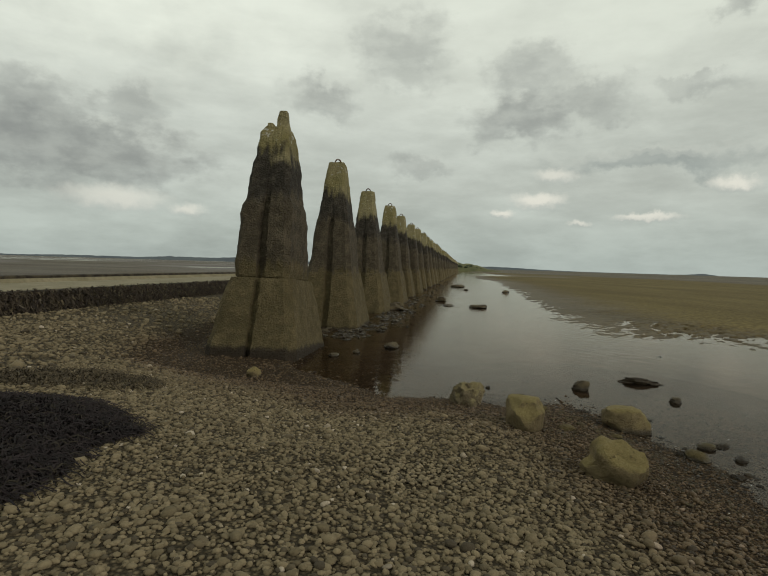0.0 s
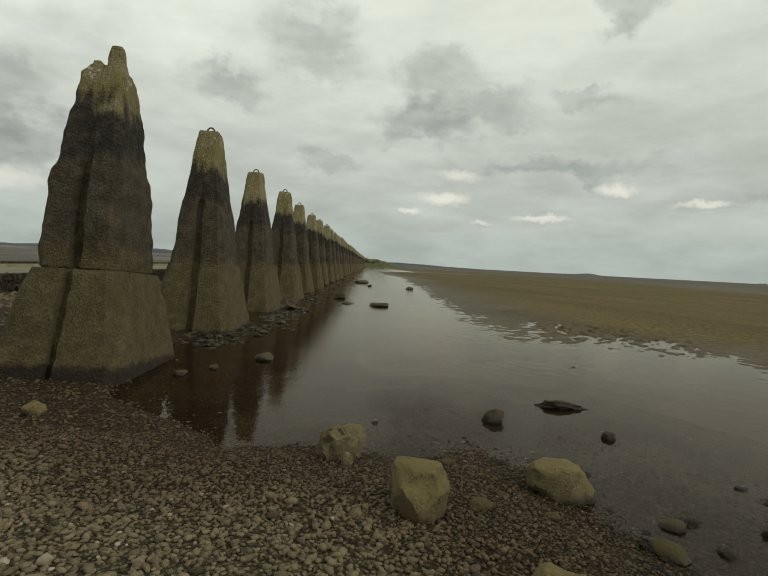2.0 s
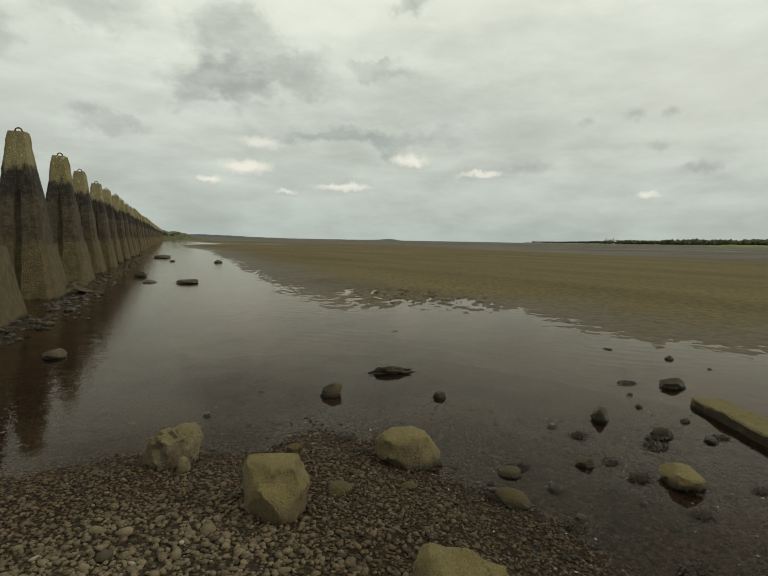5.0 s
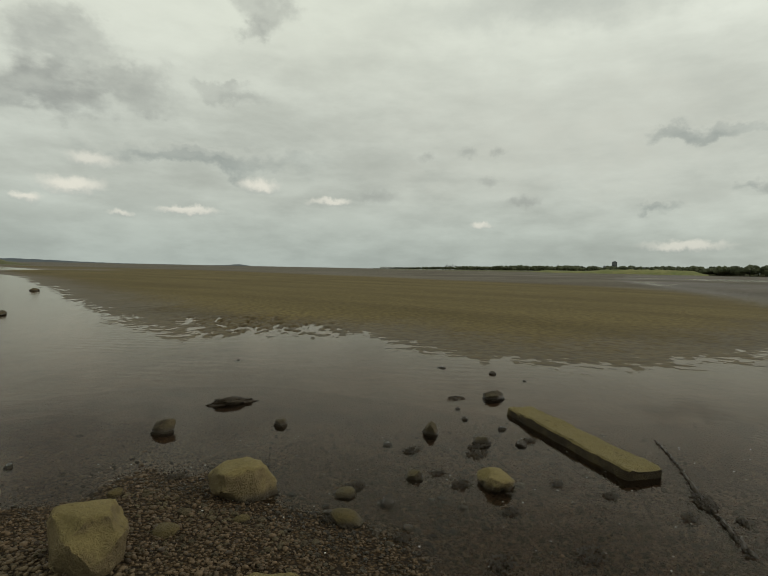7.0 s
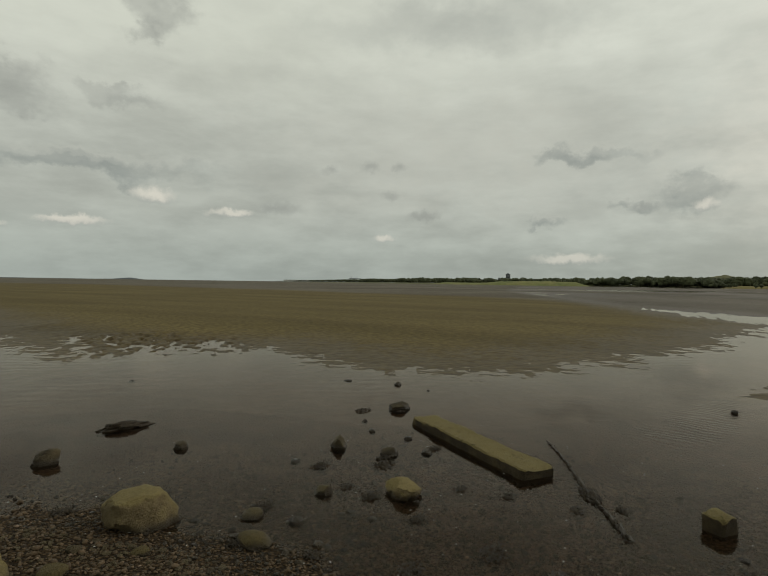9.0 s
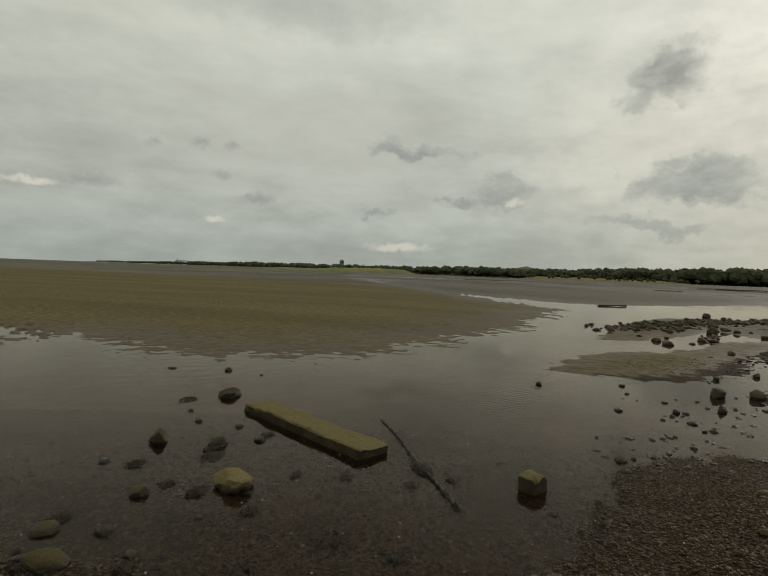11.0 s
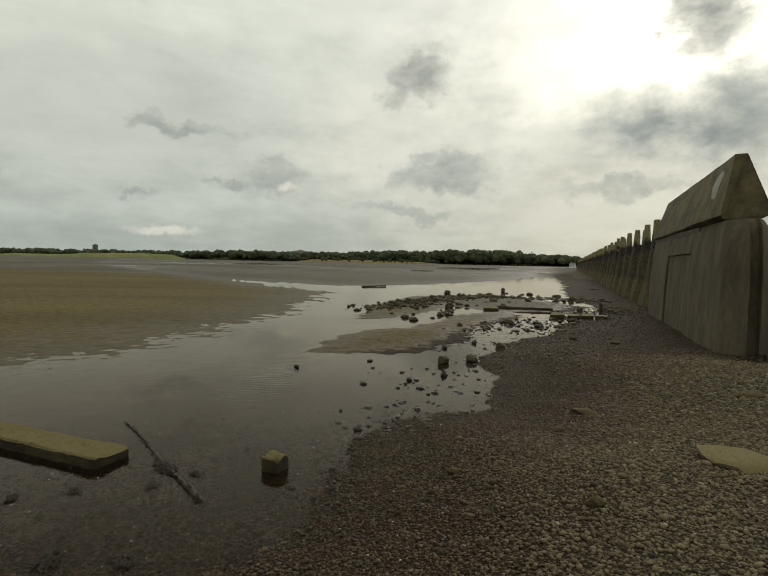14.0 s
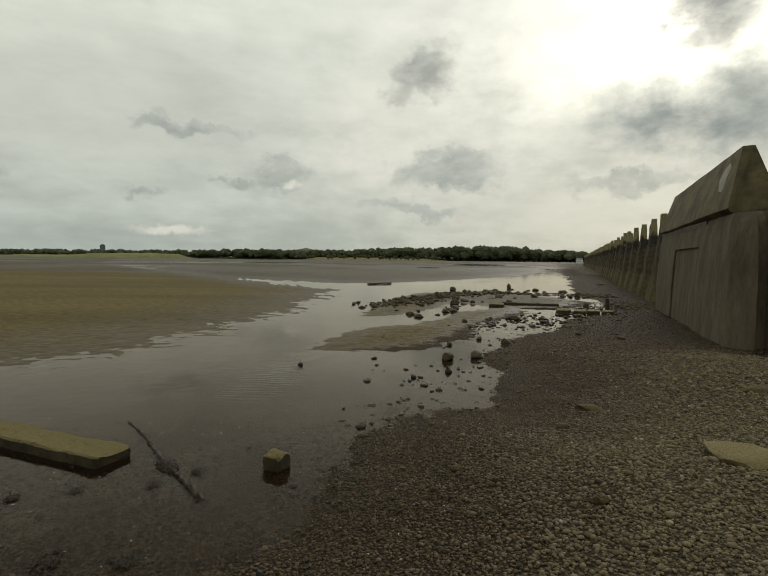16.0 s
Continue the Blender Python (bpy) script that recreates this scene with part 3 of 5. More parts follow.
def terrain(x, y):
    """Height of the ground over the pools' level, and how much of it is gravel or far mud."""
    wob = 0.32 * fbm(x, y, 0.9, 4, 3)
    d = signed(x, y, LAND, SHORE) + wob
    land = np.where(d > 0, np.minimum(-0.018 + 0.115 * d, 0.34 + 0.01 * d), np.maximum(-0.018 + 0.018 * d, -0.05) - 0.1 * np.clip(-d - 2.2, 0, 2))
    # the ground is scoured lower round the feet of the concrete
    scour = np.minimum(to_line(x, y, [on_a(8.2, -3.6), on_a(60, -3.6)]), to_line(x, y, [on_b(10.9, -1.3), on_b(60, -1.3)]) * 0.62)
    land = land - np.where(d > 0, np.minimum(np.maximum(land - 0.03, 0), 0.32 * np.exp(-(scour / 1.7) ** 2)), 0)
    r = np.hypot(x, y)
    ridge = fbm(x * 0.8 + y * 0.45, (y * 0.8 - x * 0.45) * 2.6, 0.55, 4, 11)
    b = signed(x, y, BANK) + 1.0 * fbm(x, y, 0.3, 4, 5)
    bank = np.clip(0.016 * b, -0.3, 0.12)
    o = signed(x, y, OUTER)
    outer = np.clip(0.010 * o, -0.3, 0.05)
    bars = np.clip(0.055 * np.maximum(signed(x, y, BAR), signed(x, y, SPIT)) + 0.01, -0.3, 0.09)
    back = np.clip(0.02 * signed(x, y, BEYOND), -0.3, 0.05)
    loose = np.maximum.reduce([bank, outer, bars, back])
    loose = loose + np.clip(r / 12, 0.25, 1) * 0.03 * ridge + 0.042 * fbm((x * 0.88 + y * 0.47) * 1.6, y * 0.88 - x * 0.47, 5.2, 3, 41) * np.maximum(np.clip(1.6 - abs(b) / 3, 0, 1), np.clip(bars * 30 + 1.2, 0, 1))
    # shallow puddles left between the ripples of the bank
    pud = np.clip(signed(x, y, PUDDLES) / 1.2 + 0.3, 0, 1)
    loose = loose - pud * 0.10 * np.clip(fbm(x * 0.75 + y * 0.6, (y * 0.75 - x * 0.6) * 2.6, 2.8, 3, 51) * 4 + 0.2, 0, 1)
    # wet strips far out
    strip = fbm(r * 0.022, np.arctan2(y, x) * 5, 1.0, 3, 23)
    loose = loose + np.clip((r - 60) / 60, 0, 1) * (0.26 * strip - 0.01)
    z = np.maximum(land + (0.025 + 0.03 * np.exp(-(d / 1.6) ** 2)) * fbm(x, y, 1.6, 4, 7), loose)
    z = np.where(r > 1400, np.minimum(z, 0.3), z)
    gravel = np.clip(d / 1.8 + 2.0, 0, 1) * (z <= land + 0.06)
    far = np.clip(0.5 - (signed(x, y, OLIVE) + 6 * fbm(x, y, 0.08, 3, 31)) / (3 + 0.06 * r), 0, 1) * np.clip(r / 20, 0, 1)
    return z, gravel, far


def height_at(x, y):
    """Height of the ground sheet, read off its own mesh."""
    i, j = min(max(int(np.searchsorted(gx, x)) - 1, 0), len(gx) - 2), min(max(int(np.searchsorted(gy, y)) - 1, 0), len(gy) - 2)
    f, g = (x - gx[i]) / (gx[i + 1] - gx[i]), (y - gy[j]) / (gy[j + 1] - gy[j])
    return float((Z[j, i] * (1 - f) + Z[j, i + 1] * f) * (1 - g) + (Z[j + 1, i] * (1 - f) + Z[j + 1, i + 1] * f) * g)


def steps(lo, hi, fine, reach=3400.0, grow=1.065):
    mid = list(np.arange(lo, hi, fine))
    right, left, s = [hi], [lo - fine], fine
    while right[-1] < reach:
        s *= grow
        right.append(right[-1] + s)
    s = fine
    while left[-1] > -reach:
        s *= grow
        left.append(left[-1] - s)
    return np.array(left[::-1] + mid + right)


gx, gy = steps(-5.0, 18.0, 0.08), steps(-9.0, 21.0, 0.08)
X, Y = np.meshgrid(gx, gy)
Z, GRAVEL, FAR = terrain(X, Y)
rows_, cols_ = X.shape
idx = np.arange(rows_ * cols_).reshape(rows_, cols_)
quads = np.stack([idx[:-1, :-1], idx[:-1, 1:], idx[1:, 1:], idx[1:, :-1]], -1).reshape(-1, 4)
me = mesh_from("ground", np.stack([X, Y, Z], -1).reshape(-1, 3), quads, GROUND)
for key, value in (("gravel", GRAVEL), ("far", FAR)):
    me.attributes.new(key, "FLOAT", "POINT").data.foreach_set("value", value.astype(np.float32).ravel())
ground = tagged(new("ground", me), "gravel shore and rippled brown tidal mudflats at low tide", "ground", kind="structure")

bm = bmesh.new()
bmesh.ops.create_grid(bm, x_segments=8, y_segments=8, size=3390)
water = part("water", bm, WATER, None)
tagged(water, "still shallow tidal pools reflecting the grey sky", "water", kind="structure")

# the causeway: a low weed-grown masonry kerb with a concrete road on top
def causeway():
    ob = thing("causeway", "low raised concrete causeway with a dark weed-grown stone edge", "causeway", kind="structure")
    rng = random.Random(5)
    for way_, near_, far_, top in ((on_a, -8.8, -11.3, 0.86), (on_b, -5.8, -8.5, 0.86)):
        inner = [way_(s, near_) for s in (3.0, 8, 14, 22, 40, 80, 160, 300)]
        outer_ = [way_(s, far_) for s in (3.0, 8, 14, 22, 40, 80, 160, 300)]
        inner.insert(0, CORNER), outer_.insert(0, (-12.2, -1.4))
        bm = bmesh.new()
        ring = []
        for (ax, ay), (bx, by) in zip(inner, outer_):
            lx, ly = (bx - ax), (by - ay)
            e = [(ax + lx * 0.02, ay + ly * 0.02, top - 0.02), (ax + lx * .06, ay + ly * .06, top), (ax + lx * .94, ay + ly * .94, top), (ax + lx * .97, ay + ly * .97, top + .10),
                 (bx, by, top + 0.10), (bx + lx * .05, by + ly * .05, -0.3)]
            ring.append([bm.verts.new(p) for p in e])
        for a, b in zip(ring[:-1], ring[1:]):
            for i in range(len(a) - 1):
                bm.faces.new((a[i], a[i + 1], b[i + 1], b[i]))
        part("road_surface", bm, ROADTOP, ob, smooth=False)
        bm = bmesh.new()
        ring = []
        for (ax, ay), (bx, by) in zip(inner, outer_):
            lx, ly = (bx - ax) / math.hypot(bx - ax, by - ay), (by - ay) / math.hypot(bx - ax, by - ay)
            ring.append([bm.verts.new((bx + lx * o_, by + ly * o_, z_)) for o_, z_ in ((0.02, top - 0.2), (0.03, top + 0.16), (0.06, top + 0.18), (0.30, top + 0.18), (0.33, top + 0.15), (0.4, -0.3))])
        for a, b in zip(ring[:-1], ring[1:]):
            for i in range(len(a) - 1):
                bm.faces.new((a[i], a[i + 1], b[i + 1], b[i]))
        part("kerb", bm, MASONRY, ob, "low dark weed-grown kerb", smooth=False)
        bm = bmesh.new()
        rows = []
        s = 0.0
        pts = []
        for (ax, ay), (bx, by) in zip(inner[:-1], inner[1:]):
            length = math.hypot(bx - ax, by - ay)
            count = max(2, int(length / (0.22 if length < 20 else 1.5)))
            pts += [(ax + (bx - ax) * i / count, ay + (by - ay) * i / count) for i in range(count)]
        pts.append(inner[-1])
        nx, ny = (math.sin(ROW_A), -math.cos(ROW_A)) if way_ is on_a else (-math.sin(ROW_B), math.cos(ROW_B))
        for x, y in pts:
            col = []
            for i, z in enumerate((top - 0.015, top - 0.05, top - 0.2, top - 0.35, 0.35, 0.1, -0.3)):
                out = 0.05 + 0.05 * i + rng.uniform(-0.07, 0.07) * (i > 0)
                col.append(bm.verts.new((x + nx * out, y + ny * out, z + rng.uniform(-.03, .03) * (i > 0))))
            back = bm.verts.new((x - nx * 0.12, y - ny * 0.12, top - 0.015))
            rows.append([back] + col)
        for a, b in zip(rows[:-1], rows[1:]):
            for i in range(len(a) - 1):
                bm.faces.new((a[i], a[i + 1], b[i + 1], b[i]))
        part("masonry_edge", bm, MASONRY, ob, "dark weed-grown stone edge")
        # weed hanging down the face
        v, f = [], []
        for _ in range(7000):
            s, lean = 3.0 + 26 * rng.random() ** 1.4, rng.uniform(-2.2, 2.2)
            high, fall, half = rng.uniform(.32, top + .03), rng.uniform(.03, .12), rng.uniform(.012, .04)
            n0 = len(v)
            for i in range(3):
                g = i / 2
                z = high - fall * g + .03 * (i == 1)
                out = .14 + .30 * (top - z) / top + rng.uniform(-.02, .05)
                for side in (-1, 1):
                    x, y = way_(s + lean * fall * g + side * half * (1 - .5 * g), near_ + out)
                    v.append((x, y, z + rng.uniform(-.01, .01)))
            f += [(n0, n0 + 1, n0 + 3, n0 + 2), (n0 + 2, n0 + 3, n0 + 5, n0 + 4)]
        weed = part("hanging_weed", mesh_from("hanging_weed", v, f, WALLWEED), WALLWEED, ob, "dark brown weed hanging down the stone edge")
        tagged(weed, "dark brown weed hanging down the stone edge", kind="stuff")


causeway()

# ---------------------------------------------------------------- pylons


def outline(w, l, c, g, depth):
    """Plan of a pylon: chamfered corners, with a slot in both ends for the panels that are gone."""
    q = [(g, l), (g * 0.8, l - depth), (-g * 0.8, l - depth), (-g, l), (-w + c, l), (-w, l - c), (-w, 0.0), (-w, -l + c), (-w + c, -l), (-g, -l),
         (-g * 0.8, -l + depth), (g * 0.8, -l + depth), (g, -l), (w - c, -l), (w, -l + c), (w, 0.0), (w, l - c), (w - c, l)]
    return q


def denser(q, times):
    """The same outline with more points along its longer sides."""
    out = []
    for side, ((ax, ay), (bx, by)) in enumerate(zip(q, q[1:] + q[:1])):
        out.append((ax, ay))
        if side in (3, 5, 6, 8, 12, 14, 15, 17):
            out += [(ax + (bx - ax) * i / times, ay + (by - ay) * i / times) for i in range(1, times)]
    return out


def loft(levels, rough=0.0, seed=0, bulge=0.0, times=1, chamfer=0.2):
    """A solid through plan outlines at rising heights: (z, half width, half length, slot half width, slot depth)."""
    bm = bmesh.new()
    rings = []
    for z, w, l, g, depth in levels:
        ring = []
        for x, y in denser(outline(w, l, min(w, l) * chamfer, g, depth), times):
            p = Vector((x, y, z))
            if rough:
                nse = noise.noise_vector(p * 1.7 + Vector((seed, 0, 0))) * bulge + noise.noise_vector(p * 6.0 + Vector((0, seed, 0))) * rough + noise.noise_vector(p * 13.0) * rough * 0.35
                p = p + Vector((nse.x, nse.y, nse.z * 0.5 if 0.05 < z else 0))
            ring.append(bm.verts.new(p))
        rings.append(ring)
    for a, b in zip(rings[:-1], rings[1:]):
        for i in range(len(a)):
            j = (i + 1) % len(a)
            bm.faces.new((a[i], a[j], b[j], b[i]))
    for ring, flip in ((rings[0], True), (rings[-1], False)):
        mid = bm.verts.new(sum((v.co for v in ring), Vector()) / len(ring))
        for i in range(len(ring)):
            j = (i + 1) % len(ring)
            bm.faces.new((ring[j], ring[i], mid) if flip else (ring[i], ring[j], mid))
    return bm


def between(keys, z):
    for a, b in zip(keys[:-1], keys[1:]):
        if a[0] <= z <= b[0] + 1e-6:
            f = (z - a[0]) / (b[0] - a[0] + 1e-9)
            return [p + (q - p) * f for p, q in zip(a, b)]
    return list(keys[-1])


def levels(keys, count):
    lo, hi = keys[0][0], keys[-1][0]
    zs = sorted(set([lo + (hi - lo) * i / count for i in range(count + 1)] + [q[0] for q in keys]))
    return [between(keys, z) for z in zs]


FOOT = [(-0.35, 0.86, 1.08, 0.09, 0.13), (0.0, 0.82, 1.04, 0.09, 0.13), (0.7, 0.70, 0.88, 0.09, 0.12), (1.28, 0.60, 0.73, 0.09, 0.11), (1.36, 0.58, 0.70, 0.09, 0.11)]
SHAFT = [(1.345, 0.55, 0.665, 0.09, 0.10), (2.2, 0.465, 0.56, 0.08, 0.09), (2.66, 0.41, 0.48, 0.07, 0.07), (2.74, 0.39, 0.46, 0.03, 0.02), (3.4, 0.295, 0.35, 0.02, 0.004), (4.12, 0.205, 0.245, 0.01, 0.0), (4.17, 0.19, 0.23, 0.01, 0.0)]


def ring_part(parent, z):
    """The iron lifting eye that stands out of the head."""
    bm = bmesh.new()
    n_, m_ = 14, 6
    verts = [[bm.verts.new(((0.075 + 0.018 * math.cos(b)) * math.cos(a), 0.018 * math.sin(b), z + 0.035 + (0.075 + 0.018 * math.cos(b)) * math.sin(a)))
              for b in [2 * math.pi * j / m_ for j in range(m_)]] for a in [2 * math.pi * i / n_ for i in range(n_)]]
    for i in range(n_):
        for j in range(m_):
            bm.faces.new((verts[i][j], verts[(i + 1) % n_][j], verts[(i + 1) % n_][(j + 1) % m_], verts[i][(j + 1) % m_]))
    return part("lifting_ring", bm, RUST, parent, "rusty iron lifting ring")


def pylon(seed, rough=0.016, bulge=0.03):
    ob = thing("pylon", "tapered concrete anti-boat pylon, lichen-topped above a black tide band", "pylon", "row of pylons")
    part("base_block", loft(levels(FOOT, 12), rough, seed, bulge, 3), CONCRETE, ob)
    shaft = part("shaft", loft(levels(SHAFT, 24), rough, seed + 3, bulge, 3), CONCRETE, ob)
    ring_part(shaft, 4.17)
    return ob


def broken_pylon():
    """The first of the row: eroded to a rugged waist, its head split to a stump and a spike."""
    ob = thing("pylon", "eroded concrete pylon with a broken split head, standing on gravel", "pylon", "row of pylons")
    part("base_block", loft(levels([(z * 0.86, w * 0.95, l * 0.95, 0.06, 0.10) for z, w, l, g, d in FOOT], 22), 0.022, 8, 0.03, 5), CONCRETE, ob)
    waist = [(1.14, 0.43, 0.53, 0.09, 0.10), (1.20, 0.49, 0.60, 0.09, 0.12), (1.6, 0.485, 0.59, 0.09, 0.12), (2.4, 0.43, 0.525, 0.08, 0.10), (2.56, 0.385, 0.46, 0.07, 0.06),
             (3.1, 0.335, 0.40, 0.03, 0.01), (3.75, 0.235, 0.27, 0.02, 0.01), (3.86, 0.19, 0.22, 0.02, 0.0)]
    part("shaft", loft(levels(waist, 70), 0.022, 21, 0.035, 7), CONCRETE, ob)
    spike = [(3.75, 0.12, 0.13, 0.02, 0.0), (4.0, 0.09, 0.10, 0.02, 0.0), (4.2, 0.075, 0.08, 0.02, 0.0)]
    bm = loft(levels(spike, 6), 0.02, 4, 0.03)
    bmesh.ops.translate(bm, vec=(0.06, 0.05, 0), verts=bm.verts)
    part("broken_head", bm, CONCRETE, ob)
    bm = loft(levels([(3.75, 0.08, 0.10, 0.01, 0.0), (3.95, 0.05, 0.06, 0.01, 0.0)], 3), 0.02, 9, 0.02)
    bmesh.ops.translate(bm, vec=(-0.13, -0.06, 0), verts=bm.verts)
    part("broken_head", bm, CONCRETE, ob)
    return ob


def forked_pylon(seed):
    """A pylon of the other row: the slot runs through its head and leaves two prongs."""
    ob = thing("pylon", "tapered grey concrete pylon with a forked head", "pylon", "row of forked pylons")
    part("base_block", loft(levels(FOOT, 10), 0.014, seed, 0.05), CONCRETE, ob)
    part("shaft", loft(levels([q for q in SHAFT[:4]] + [(3.2, 0.33, 0.39, 0.02, 0.0)], 16), 0.014, seed, 0.05), CONCRETE, ob)
    for side in (-1, 1):
        bm = loft(levels([(3.0, 0.15, 0.30, 0.01, 0.0), (4.0, 0.10, 0.19, 0.01, 0.0)], 5), 0.012, seed + side, 0.02)
        bmesh.ops.translate(bm, vec=(side * 0.19, 0, 0), verts=bm.verts)
        part("prong", bm, CONCRETE, ob)
    return ob


first = broken_pylon()
x, y = on_a(8.98, -3.37)
first.matrix_basis = pose(x, y, 0.10, -3.6, 0.3, 76.6 - 90)
kinds = [pylon(s) for s in (1, 14, 33)]
spots = [13.45, 18.25, 22.85] + [22.85 + 4.7 * i for i in range(1, 46)]
rng = random.Random(3)
for i, u in enumerate(spots):
    x, y = on_a(u, -3.3 + rng.uniform(-.05, .05))
    m = pose(x, y, rng.uniform(-0.05, 0.05), rng.uniform(-1, 1), rng.uniform(-1, 1), 76.6 - 90 + rng.uniform(-2, 2))
    if i < 3:
        kinds[i].matrix_basis = m
    else:
        copy_thing(kinds[i % 3], m)


def infill_panel(seed):
    """A cast slab that still fills the gap between two pylons of the row."""
    ob = thing("infill_panel", "weathered concrete slab filling the gap between two pylons", "panel", "panels between the pylons")
    lv = [(-0.3, 0.17, 1.75, 0.01, 0.0), (1.0, 0.165, 1.78, 0.01, 0.0), (1.9, 0.16, 1.85, 0.01, 0.0), (2.0, 0.13, 1.85, 0.01, 0.0)]
    part("slab", loft(levels(lv, 8), 0.012, seed, 0.03, 4, 0.15), CONCRETE, ob)
    bm = loft(levels([(2.0, 0.10, 1.80, 0.01, 0.0), (2.45, 0.09, 1.75, 0.01, 0.0), (2.55, 0.06, 1.6, 0.01, 0.0)], 4), 0.02, seed + 5, 0.05, 4, 0.15)
    part("broken_crest", bm, CONCRETE, ob, "crumbled upper edge of the slab")
    return ob


slabs = [infill_panel(s) for s in (3, 17)]
for i, (u, w) in enumerate(zip(spots[2:-1], spots[3:])):
    x, y = on_a((u + w) / 2, -3.36)
    m = pose(x, y, rng.uniform(-0.25, 0.1), 0, rng.uniform(-1, 1), 76.6 - 90 + rng.uniform(-.4, .4))
    if i < 2:
        slabs[i].matrix_basis = m
    else:
        copy_thing(slabs[i % 2], m)
forks = [forked_pylon(s) for s in (5, 27)]
for i in range(52):
    x, y = on_b(24.2 + 3.4 * i, -1.85 + rng.uniform(-.05, .05))
    m = pose(x, y, rng.uniform(-0.40, -0.30), rng.uniform(-1, 1), rng.uniform(-1, 1), -32.5 - 90 + rng.uniform(-2, 2))
    if i < 2:
        forks[i].matrix_basis = m
    else:
        copy_thing(forks[i % 2], m)


def end_wall():
    """The concrete block that ends the other row: leaning faces with a blunt slotted bow, under a sharp-ridged cap."""
    x, y = on_b(10.7, -1.40)
    ob = thing("end_wall", "massive dark concrete end block with a steep ridged cap", "wall", at=pose(x, y, 0.0, 0, 0, -32.5 + 90))
    # along the row is -y here; the bow is at y = 0

    def hull(zs, y0, y1, bow=0.0, count=9):
        """A leaning block: (z, half width, setback of its front end) keys; bow: how far the slotted middle stands out."""
        bm = bmesh.new()
        rings = []
        for z, w, lift in levels(zs, count):
            n0 = y0 - lift
            side = [n0 - bow + (y1 - n0 + bow) * f for f in (0, .12, .3, .5, .75, 1)]
            q = [(w, t) for t in side[::-1]]
            if bow:
                q += [(w * .95, n0 - bow * .82), (.5 * w, n0 - bow * .3), (.1, n0), (.085, n0 - .16), (-.085, n0 - .16), (-.1, n0), (-.5 * w, n0 - bow * .3), (-w * .95, n0 - bow * .82)]
            q += [(-w, t) for t in side]
            ring = []
            for px_, py_ in q:
                p = Vector((px_, py_, z))
                d = noise.noise_vector(p * 0.9) * 0.025 + noise.noise_vector(p * 5) * 0.010
                ring.append(bm.verts.new(p + d))
            rings.append(ring)
        for a, b in zip(rings[:-1], rings[1:]):
            for i in range(len(a)):
                j = (i + 1) % len(a)
                bm.faces.new((a[i], a[j], b[j], b[i]))
        bm.faces.new(rings[0][::-1])
        bm.faces.new(rings[-1])
        return bm
    low = [(-0.3, 0.53, -0.03), (0.0, 0.51, 0.0), (0.6, 0.485, 0.0), (1.2, 0.46, 0.02), (1.7, 0.435, 0.05), (2.1, 0.405, 0.10), (2.42, 0.36, 0.20), (2.60, 0.30, 0.38)]
    part("bow_block", hull(low, 0.0, -3.3, 0.45, 14), WALLCON, ob)
    part("infill_panel", hull([(z, w - 0.045, 0) for z, w, l in low[:5]] + [(2.0, 0.37, 0)], -3.32, -6.35), WALLCON, ob)
    part("header", hull([(2.01, 0.418, 0), (2.3, 0.375, 0), (2.5, 0.33, 0)], -3.32, -6.35, 0, 4), WALLCON, ob)
    part("rear_block", hull([(z, w, 0) for z, w, l in low], -6.38, -9.3), WALLCON, ob)
    # a broken ledge of mortar between block and cap
    part("mortar_bed", hull([(2.49, 0.34, 0), (2.57, 0.37, 0), (2.60, 0.35, 0)], -2.9, -9.35, 0, 3), SPALLDULL, ob, "ragged pale mortar bed")
    bm = bmesh.new()
    prof_ = [(-0.33, 2.63, 2.55, -0.98, -9.1), (-0.43, 2.70, 2.62, -0.80, -9.15), (-0.41, 2.84, 2.76, -0.80, -9.15), (-0.10, 3.95, 3.80, -1.22, -8.75), (0.10, 3.95, 3.80, -1.22, -8.75),
             (0.41, 2.84, 2.76, -0.80, -9.15), (0.43, 2.70, 2.62, -0.80, -9.15), (0.33, 2.63, 2.55, -0.98, -9.1)]
    lines = []
    for w, z0, z1, y0, y1 in prof_:
        row = []
        for f in [g / 14 for g in range(15)]:
            p = Vector((w, y0 + (y1 - y0) * f, z0 + (z1 - z0) * f))
            row.append(bm.verts.new(p + noise.noise_vector(p * 1.4) * 0.02 + noise.noise_vector(p * 6) * 0.010))
        lines.append(row)
    for a, b in zip(lines, lines[1:] + lines[:1]):
        for i in range(14):
            bm.faces.new((a[i], a[i + 1], b[i + 1], b[i]))
    bm.faces.new([q[0] for q in lines])
    bm.faces.new([q[-1] for q in lines][::-1])
    cap = part("cap", bm, CAP, ob, "lichened ridge-shaped concrete cap")
    bm = bmesh.new()
    for px_, py_, pz_ in ((0.335, -1.75, 3.10), (0.345, -1.98, 3.16), (0.30, -2.12, 3.38), (0.235, -2.10, 3.58), (0.18, -1.82, 3.72), (0.20, -1.62, 3.60), (0.262, -1.66, 3.42)):
        bm.verts.new((px_, py_, pz_)), bm.verts.new((px_ - 0.05, py_, pz_ - 0.02))
    bmesh.ops.convex_hull(bm, input=bm.verts[:])
    part("spalled_patch", bm, SPALL, cap, "pale spalled patch in the concrete", smooth=False)
    return ob


